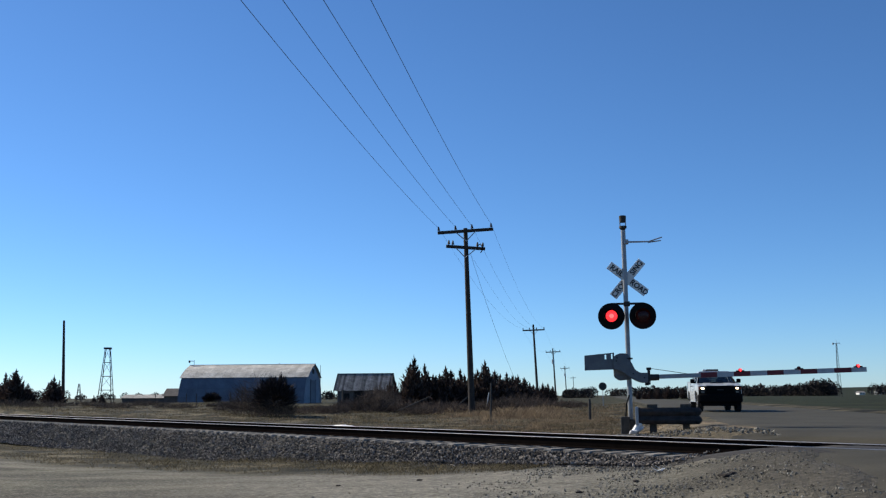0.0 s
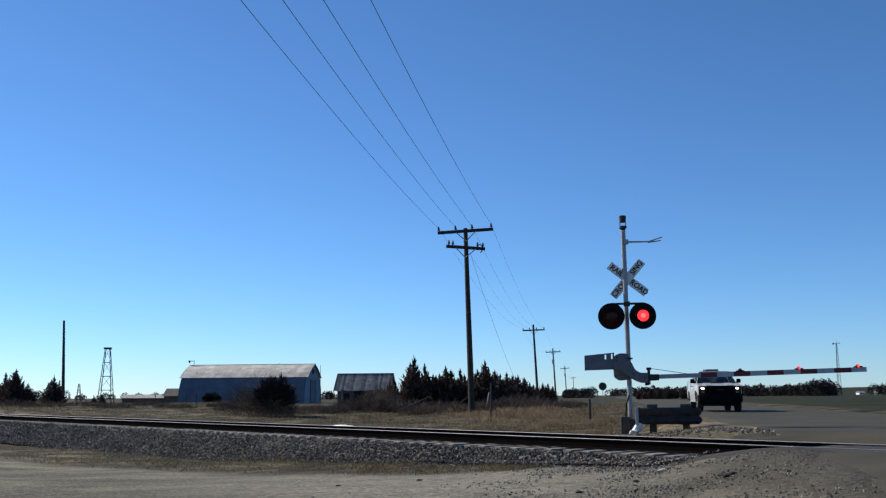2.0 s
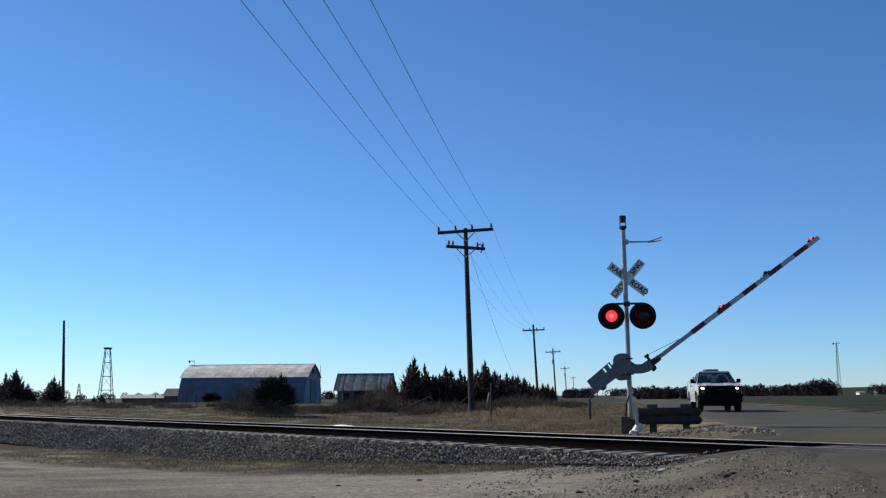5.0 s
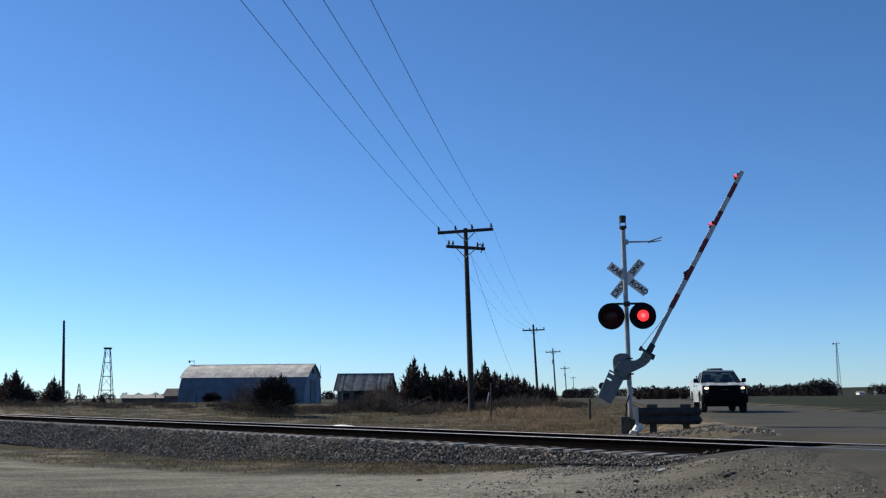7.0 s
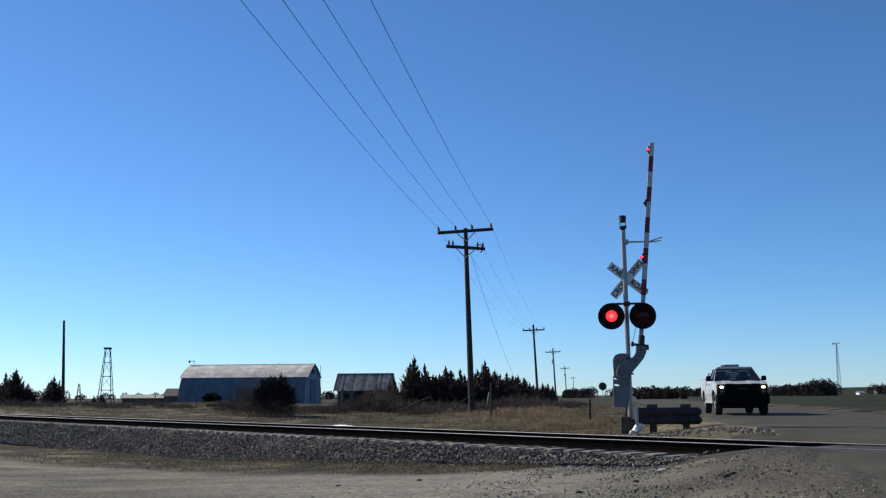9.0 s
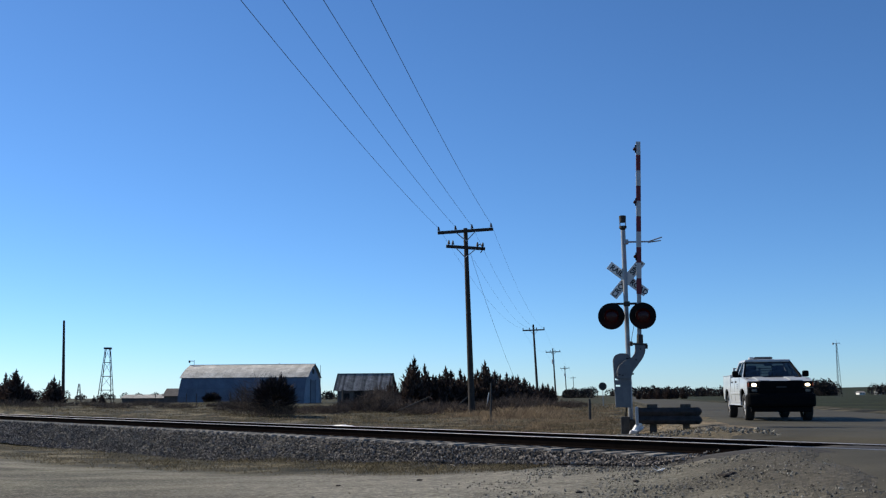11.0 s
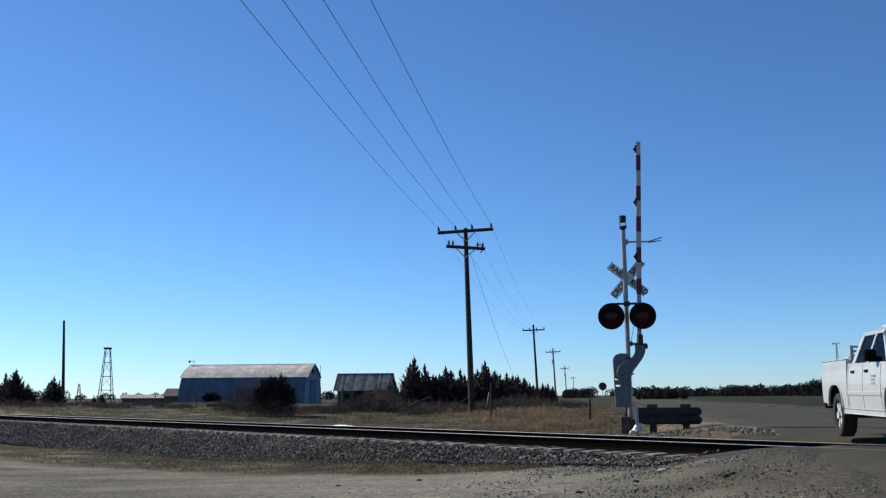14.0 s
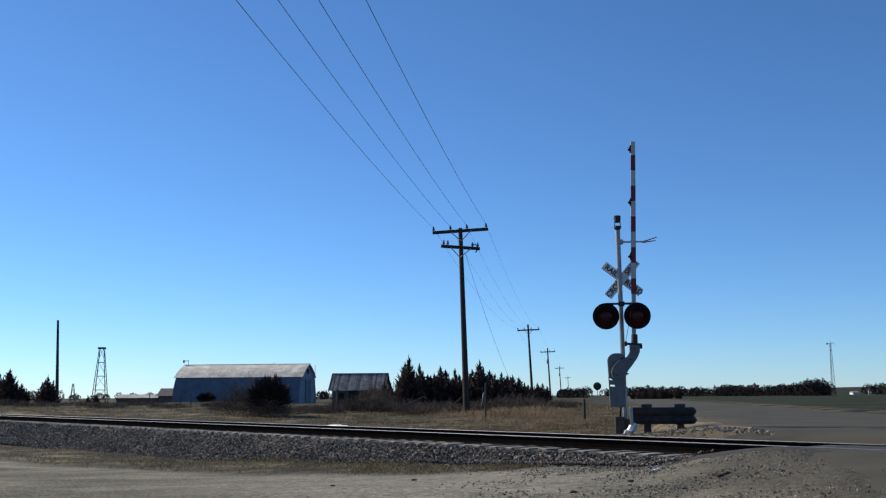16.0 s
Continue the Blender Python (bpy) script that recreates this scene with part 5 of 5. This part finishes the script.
def make_wheel(parent, x, y):
    s = 1 if y > 0 else -1
    tyre = bmesh.new()
    prof = [(0.255, -0.11), (0.3, -0.125), (0.36, -0.13), (0.392, -0.11), (0.4, -0.07), (0.4, 0.07), (0.392, 0.11), (0.36, 0.13), (0.3, 0.125), (0.255, 0.11)]
    n = 36
    rows = [[tyre.verts.new((math.cos(2 * math.pi * i / n) * r, w, math.sin(2 * math.pi * i / n) * r)) for r, w in prof] for i in range(n)]
    for i in range(n):
        a, b = rows[i], rows[(i + 1) % n]
        for k in range(len(prof)):
            tyre.faces.new((a[k], a[(k + 1) % len(prof)], b[(k + 1) % len(prof)], b[k]))
    bmesh.ops.recalc_face_normals(tyre, faces=tyre.faces)
    wheel = part("wheel", tyre, TYRE, parent, "black tyre on a silver rim", m=pose(x, y, 0.4), smooth=True)
    rim = cyl((0, s * -0.08, 0), (0, s * 0.06, 0), 0.256, 0.256, 28)
    for i in range(6):
        a = 2 * math.pi * i / 6
        bx((0.05, -0.02, -0.045), (0.245, 0.03, 0.045), 0.012, rim, pose(0, s * 0.075, 0) @ pose(0, 0, 0, 0, math.degrees(a), 0))
    cyl((0, s * 0.05, 0), (0, s * 0.125, 0), 0.085, 0.07, 16, rim)
    part("rim", rim, RIM, wheel, "silver spoked rim")
    well = ring_mesh(0.205, 0.12, s * 0.062, s * 0.066, 24)
    part("rim_shadow", well, DARK_GAP, wheel)
    return wheel, (x, y, 0.4)


def make_truck():
    t = thing("pickup_truck", "white pickup truck with black grille, lit headlights and roof light", "pickup truck")
    F, R = 3.645, -0.08
    W = 0.985
    # front clip and cab lower body
    outline = [(0.86, 0.5)] + [(0.86, 1.31), (2.9, 1.29), (3.12, 1.285)] + [(3.6, 1.25), (4.1, 1.205), (4.36, 1.15), (4.44, 1.02), (4.46, 0.8), (4.46, 0.62), (4.2, 0.55)] + arch(F, 0.545, 0.55)[::-1] + [(3.1, 0.5)]
    bm = prism(outline, -W, W)
    subdivided(bm, 8)
    sliced(bm, (1.6, 2.3, 3.0, 3.9, 4.05, 4.2, 4.32), (0.62, 0.72, 0.82, 0.95, 1.04, 1.12, 1.2, 1.26))
    body = part("body", shaped(bm, body_curve), TRUCK_WHITE, t)
    be = body.modifiers.new("bevel", "BEVEL")
    be.width, be.segments, be.limit_method, be.angle_limit = 0.03, 3, "ANGLE", radians(35)
    # hood bulges
    for s in (-1, 1):
        bm = prism([(3.15, 1.27), (3.2, 1.3), (3.7, 1.267), (4.2, 1.21), (4.3, 1.17)], s * 0.3, s * 0.62, 0.012)
        part("hood_bulge", bm, TRUCK_WHITE, t)
    # bed
    bed = [(-1.1, 0.62), (-1.12, 1.39), (0.83, 1.38), (0.83, 0.5), (0.5, 0.5)] + arch(R, 0.545, 0.55)[::-1] + [(-0.6, 0.58)]
    for s in (-1, 1):
        bm = sliced(prism(bed, s * 0.9, s * W), (-0.8, 0.7), (0.62, 0.72, 0.82, 1.0, 1.12, 1.25))
        side = part("bed_side", shaped(bm, lambda c: Vector((c.x, c.y * (1 - 0.02 * max(0, (c.z - 1.0) / 0.4) - 0.025 * max(0.0, (0.8 - c.z) / 0.4)), c.z))), TRUCK_WHITE, t)
        be = side.modifiers.new("bevel", "BEVEL")
        be.width, be.segments, be.limit_method, be.angle_limit = 0.025, 3, "ANGLE", radians(35)
        part("bed_rail_cap", bx((-1.1, s * 0.935 - 0.05, 1.385), (0.82, s * 0.935 + 0.03, 1.4), 0.005), TRUCK_WHITE, t)
        for cx in (F, R):
            liner = bmesh.new()
            a, b = [], []
            for x, z in arch(cx, 0.54, 0.55):
                a.append(liner.verts.new((x, s * 0.62, z)))
                b.append(liner.verts.new((x, s * 0.96, z)))
            for i in range(len(a) - 1):
                liner.faces.new((a[i], a[i + 1], b[i + 1], b[i]))
            part("wheel_liner", liner, TRUCK_BLACK, t)
    part("bed_floor", bx((-1.18, -0.9, 0.7), (0.84, 0.9, 0.76)), TRUCK_BLACK, t)
    part("tailgate", bx((-1.14, -0.88, 0.68), (-1.07, 0.88, 1.39), 0.02), TRUCK_WHITE, t)
    part("rear_bumper", bx((-1.28, -0.93, 0.5), (-1.12, 0.93, 0.68), 0.03), TRUCK_BLACK, t)
    part("frame", bx((-1.1, -0.5, 0.36), (4.2, 0.5, 0.52), 0.02), TRUCK_BLACK, t)
    for x in (R, F):
        part("axle", cyl((x, -0.8, 0.4), (x, 0.8, 0.4), 0.06, 0.06, 10), TRUCK_BLACK, t)
    # cab
    def cab(c):
        """Lean of the glasshouse: narrower and shorter towards the roof."""
        return Vector((c.x, c.y * (1 - 0.24 * (c.z - 1.28) / 0.55), c.z))
    part("roof", shaped(bx((0.98, -0.9, 1.765), (2.36, 0.9, 1.855), 0.04), cab), TRUCK_WHITE, t)
    for s in (-1, 1):
        y = s * 0.9
        for (xa, za, xb, zb, w, nm) in ((3.12, 1.27, 2.3, 1.795, 0.05, "front_pillar"), (1.92, 1.27, 1.9, 1.795, 0.05, "middle_pillar"), (1.0, 1.27, 1.06, 1.795, 0.1, "rear_pillar")):
            bm = prism([(xa - w, za), (xa + w, za), (xb + w, zb), (xb - w, zb)], y - s * 0.05, y, 0.008)
            part(nm, shaped(bm, cab), TRUCK_WHITE, t)
        for xa, xb, xc, xd in ((1.97, 3.05, 2.24, 1.95), (1.1, 1.87, 1.85, 1.16)):
            bm = prism([(xa, 1.28), (xb, 1.28), (xc, 1.785), (xd, 1.785)], y - s * 0.03, y - s * 0.02)
            g = part("side_window", shaped(bm, cab), GLASS, t)
            g.visible_shadow = False
        mirror = part("mirror", bx((2.66, min(s * 0.95, s * 1.14), 1.3), (2.79, max(s * 0.95, s * 1.14), 1.49), 0.045), TRUCK_BLACK, t, "black door mirror")
        part("mirror_glass", bx((2.65, min(s * 0.98, s * 1.11), 1.33), (2.659, max(s * 0.98, s * 1.11), 1.46), 0.003), CHROME, mirror)
        for cx in (F, R):
            outer, inner = arch(cx, 0.595, 0.55), arch(cx, 0.543, 0.55)
            bm = prism(outer + inner[::-1], s * 0.955, s * 0.997, 0.008)
            part("wheel_flare", shaped(bm, body_curve) if cx == F else bm, TRUCK_WHITE, t)
        part("mirror_arm", bx((2.76, s * 0.9, 1.3), (2.83, s * 1.06, 1.36), 0.01), TRUCK_BLACK, t)
        for x in (0.93, 1.9, 2.98):
            seam = sliced(bx((x - 0.006, min(s * 0.98, s * 0.988), 0.56), (x + 0.006, max(s * 0.98, s * 0.988), 1.27)), (), (0.62, 0.72, 0.82, 0.95, 1.04, 1.12, 1.2))
            part("door_seam", shaped(seam, body_curve), SEAT, t)
        strip = sliced(bx((0.95, min(s * 0.975, s * 0.999), 0.76), (3.0, max(s * 0.975, s * 0.999), 0.83), 0.008), (), (0.8,))
        part("body_moulding", shaped(strip, body_curve), TRUCK_WHITE, t)
        part("fender_badge", bx((3.08, min(s * 0.975, s * 0.989), 0.86), (3.22, max(s * 0.975, s * 0.989), 0.885), 0.002), DECAL, t)
        for x in (1.2, 2.08):
            part("door_handle", bx((x, s * 0.965, 1.14), (x + 0.16, s * 0.985, 1.175), 0.006), TRUCK_BLACK, t)
        part("rocker", bx((0.5, s * 0.9, 0.44), (3.15, s * 0.965, 0.53), 0.02), TRUCK_WHITE, t)
        for k, (z, w) in enumerate(((1.06, 0.26), (1.0, 0.2), (0.94, 0.22))):
            part("door_decal", bx((2.45, s * 0.986, z), (2.45 + w, s * 0.99, z + 0.03), 0.0), DECAL, t, "small grey bars of unreadable door lettering")
    def pane(name, pts):
        bm = bmesh.new()
        f = bm.faces.new([bm.verts.new(p) for p in pts])
        bmesh.ops.solidify(bm, geom=[f], thickness=0.008)
        g = part(name, bm, GLASS, t)
        g.visible_shadow = False
    pane("windscreen", [(3.1, -0.84, 1.28), (3.1, 0.84, 1.28), (2.32, 0.68, 1.785), (2.32, -0.68, 1.785)])
    pane("rear_window", [(0.95, -0.8, 1.3), (1.03, -0.68, 1.775), (1.03, 0.68, 1.775), (0.95, 0.8, 1.3)])
    part("cowl", bx((2.95, -0.84, 1.26), (3.16, 0.84, 1.295), 0.012), TRUCK_BLACK, t)
    part("dashboard", bx((2.45, -0.8, 1.2), (2.95, 0.8, 1.32), 0.04), SEAT, t)
    part("cabin_floor", bx((0.95, -0.85, 1.1), (2.95, 0.85, 1.24)), SEAT, t)
    part("headliner", bx((1.1, -0.66, 1.75), (2.28, 0.66, 1.767)), SEAT, t)
    for x in (1.95, 1.25):
        for s in (-0.42, 0.42):
            bm = bx((x - 0.08, s - 0.24, 1.15), (x + 0.08, s + 0.24, 1.5), 0.04)
            bx((x - 0.06, s - 0.13, 1.52), (x + 0.04, s + 0.13, 1.68), 0.03, bm)
            part("seat", bm, SEAT, t)
    part("steering_wheel", ring_mesh(0.19, 0.165, -0.015, 0.015, 24), TRUCK_BLACK, t, m=pose(2.42, 0.42, 1.33, 0, 0, 90) @ pose(0, 0, 0, -20))
    # nose
    def nose(c):
        return Vector((c.x - 0.15 * abs(c.y) ** 2.5, c.y, c.z))
    bm = bmesh.new()
    bx((4.42, -0.62, 0.78), (4.53, 0.62, 1.16), 0.02, bm)
    part("grille", shaped(subdivided(bm, 6), nose), TRUCK_BLACK, t, "matt black grille")
    for z in (0.87, 0.97, 1.07):
        part("grille_bar", shaped(subdivided(bx((4.53, -0.6, z - 0.018), (4.545, 0.6, z + 0.018)), 6), nose), TRUCK_BLACK, t)
    part("badge", shaped(bx((4.548, -0.14, 0.955), (4.556, 0.14, 1.0), 0.003), nose), DARK_IRON, t, "plain dull emblem bar")
    bm = subdivided(bx((4.3, -0.97, 0.4), (4.62, 0.97, 0.8), 0.09), 10)
    part("bumper", shaped(bm, nose), TRUCK_BLACK, t, "matt black front bumper")
    part("air_dam", shaped(subdivided(bx((4.3, -0.85, 0.26), (4.48, 0.85, 0.43), 0.02), 6), nose), TRUCK_BLACK, t)
    for s in (-1, 1):
        cluster = subdivided(bx((4.28, s * 0.75 - 0.17, 0.76), (4.5, s * 0.75 + 0.17, 1.15), 0.04), 3)
        cl = part("headlight_cluster", shaped(cluster, nose), TRUCK_BLACK, t, "dark headlight housing")
        part("headlight", shaped(bx((4.49, s * 0.75 - 0.07, 1.0), (4.512, s * 0.75 + 0.07, 1.085), 0.036), nose), HEADLIGHT, cl, "lit warm white headlight")
        part("turn_lamp", shaped(bx((4.48, s * 0.75 - 0.08, 0.83), (4.507, s * 0.75 + 0.08, 0.93), 0.03), nose), LENS_GREY, cl, "unlit lower lamp")
        part("divider", shaped(bx((4.49, s * 0.75 - 0.16, 0.955), (4.515, s * 0.75 + 0.16, 0.975), 0.004), nose), LENS_GREY, cl)
        part("side_marker", bx((4.36, s * 0.895, 1.0), (4.44, s * 0.912, 1.1), 0.006), AMBER, t, "amber corner marker")
        part("tail_lamp", bx((-1.155, s * 0.9 - 0.06, 0.95), (-1.11, s * 0.9 + 0.05, 1.3), 0.01), STRIPE_RED, t)
    # roof light, rear-view mirror and the rack behind the cab
    light = part("roof_light", bx((1.15, -0.27, 1.895), (1.5, 0.3, 1.97), 0.03), LENS_GREY, t, "low grey light bar on the roof")
    part("light_end", bx((1.16, -0.42, 1.89), (1.48, -0.28, 1.965), 0.03), TRUCK_WHITE, light)
    part("light_base", bx((1.2, -0.4, 1.85), (1.45, 0.34, 1.895), 0.01), TRUCK_BLACK, light)
    part("inner_mirror", bx((2.38, -0.13, 1.65), (2.42, 0.13, 1.72), 0.012), TRUCK_BLACK, t)
    for z in (1.44, 1.52, 1.6):
        part("rack_bar", bx((0.62, -0.85, z), (0.67, 0.85, z + 0.035), 0.006), TRUCK_WHITE, t, "white bed rack bar")
    for s in (-0.82, 0.0, 0.82):
        part("rack_post", bx((0.61, s - 0.03, 1.25), (0.68, s + 0.03, 1.64), 0.006), TRUCK_WHITE, t)
    for s in (-0.84, 0.84):
        part("rack_brace", bx((0.2, s - 0.025, 1.4), (0.62, s + 0.025, 1.45), 0.006), TRUCK_WHITE, t)
    for s in (-1, 1):
        part("wiper", cyl((3.12, s * 0.1 - 0.25, 1.295), (2.95, s * 0.1 + 0.32, 1.4), 0.008, 0.005, 5), TRUCK_BLACK, t)
        part("windscreen_seal", cyl((3.1, s * 0.845, 1.28), (2.33, s * 0.675, 1.77), 0.04, 0.035, 8), TRUCK_BLACK, t)
        part("hood_seam", bx((3.2, s * 0.86 - 0.004, 1.235), (4.15, s * 0.86 + 0.004, 1.252)), SEAT, t)
    wheels = [make_wheel(t, x, y) for x in (R, F) for y in (-0.83, 0.83)]
    return t, wheels


TRUCK, WHEELS = make_truck()


# ---------------------------------------------------------------- what moves
GATE_TURNS = [(0, 0), (2.35, 0), (2.5, 1.5), (3, 8.3), (3.5, 15.1), (4, 21.6), (5.2, 37.0), (6.5, 53.4), (7, 59.4), (7.5, 65.3), (8, 71.3), (8.5, 77.4), (9, 83.2), (9.2, 85.0), (9.45, 86.3), (9.8, 86.7), (16, 86.7)]
TRUCK_RUN = [(0, 47.9), (5.4, 47.9), (6.0, 47.6), (6.5, 46.95), (7, 46.2), (7.5, 45.2), (8, 43.8), (8.5, 42.35), (9, 40.7), (9.8, 37.85), (10.7, 34.1), (11.5, 30.45), (12, 28.0), (12.5, 25.5), (13, 22.95), (13.5, 20.35), (14, 17.8), (14.5, 15.3), (15, 12.8), (15.5, 10.3), (16, 7.8)]
RIGHT_ON = [(0.05, 0.75), (1.35, 2.05), (2.65, 3.45), (4.05, 4.72), (5.38, 6.07), (6.75, 7.45), (8.05, 8.75)]
LEFT_ON = [(-1, 0.05), (0.75, 1.35), (2.05, 2.65), (3.45, 4.05), (4.72, 5.38), (6.07, 6.75), (7.45, 8.05), (8.75, 9.42)]


def lens_rows(where, lit):
    """The lens unit turns its lit face forward for each span of light."""
    base = pose(*where)
    on = [(a, b) for a, b in lit if b > 0]
    start = 0 if on and on[0][0] <= 0 else 180
    rows = [(0.0, base @ pose(0, 0, 0, 0, 0, start))]
    for a, b in on:
        for t, turn in ((a, (180, 0)), (b, (0, 180))):
            if t <= 0.0:
                continue
            f = math.floor(t * FPS)
            for k, w in ((-1, 0.0), (0, 0.34), (1, 0.67), (2, 1.0)):
                if f + k <= 0:
                    continue
                rows.append(((f + k) / FPS, base @ pose(0, 0, 0, 0, 0, turn[0] + (turn[1] - turn[0]) * w)))
    rows.append((16.0, base @ pose(0, 0, 0, 0, 0, 180)))
    return rows


def truck_place(t):
    ts, ys = [r[0] for r in TRUCK_RUN], [r[1] for r in TRUCK_RUN]
    i = max(0, min(len(ts) - 2, sum(1 for k in ts if k <= t) - 1))
    h = ts[i + 1] - ts[i]
    def slope(j):
        if j == 0 or ts[j] <= 5.4:
            return 0.0
        if j == len(ts) - 1:
            return (ys[j] - ys[j - 1]) / (ts[j] - ts[j - 1])
        return (ys[j + 1] - ys[j - 1]) / (ts[j + 1] - ts[j - 1])
    k = (t - ts[i]) / h
    a, b = slope(i) * h, slope(i + 1) * h
    return ys[i] + a * k + (3 * (ys[i + 1] - ys[i]) - 2 * a - b) * k * k + (a + b - 2 * (ys[i + 1] - ys[i])) * k ** 3


def truck_pose(y):
    turn = -99.46
    x = ROAD_X0 + ROAD_SLOPE * y + 0.13 * step(30, 20, y)
    fx, fy = x + 3.645 * math.cos(radians(turn)), y + 3.645 * math.sin(radians(turn))
    zr, zf = max(road_z(x, y), -0.79), max(road_z(fx, fy), -0.79 - 0.4 * step(15, 8, fy))
    return pose(x, y, zr + 0.005, 0, 0, turn) @ pose(0, 0, 0, 0, -math.degrees(math.atan2(zf - zr, 3.645)), 0)


def motions():
    walk(GATE_ARM, [(t, GATE @ pose(0, 0, 0, 0, -a, 0)) for t, a in GATE_TURNS])
    walk(LENSES[0][0], lens_rows(LENSES[0][1], LEFT_ON))
    walk(LENSES[1][0], lens_rows(LENSES[1][1], RIGHT_ON))
    walk(ARM_LENSES[0][0], lens_rows(ARM_LENSES[0][1], LEFT_ON))
    walk(ARM_LENSES[1][0], lens_rows(ARM_LENSES[1][1], RIGHT_ON))
    walk(ARM_LENSES[2][0], lens_rows(ARM_LENSES[2][1], [(-1, 9.42)]))
    times = [0.0, 5.2] + [5.4 + i / 30 for i in range(319)]
    walk(TRUCK, [(t, truck_pose(truck_place(min(t, 16.0)))) for t in times if t <= 16.0] + [(16.0, truck_pose(truck_place(16.0)))])
    y0 = truck_place(0.0)
    for wheel, where in WHEELS:
        rows = []
        for t in [q for q in times if q < 15.99] + [16.0]:
            run = (y0 - truck_place(t)) / ROAD_D.y
            rows.append((t, pose(*where) @ pose(0, 0, 0, 0, math.degrees(run / 0.4), 0)))
        walk(wheel, rows)


motions()
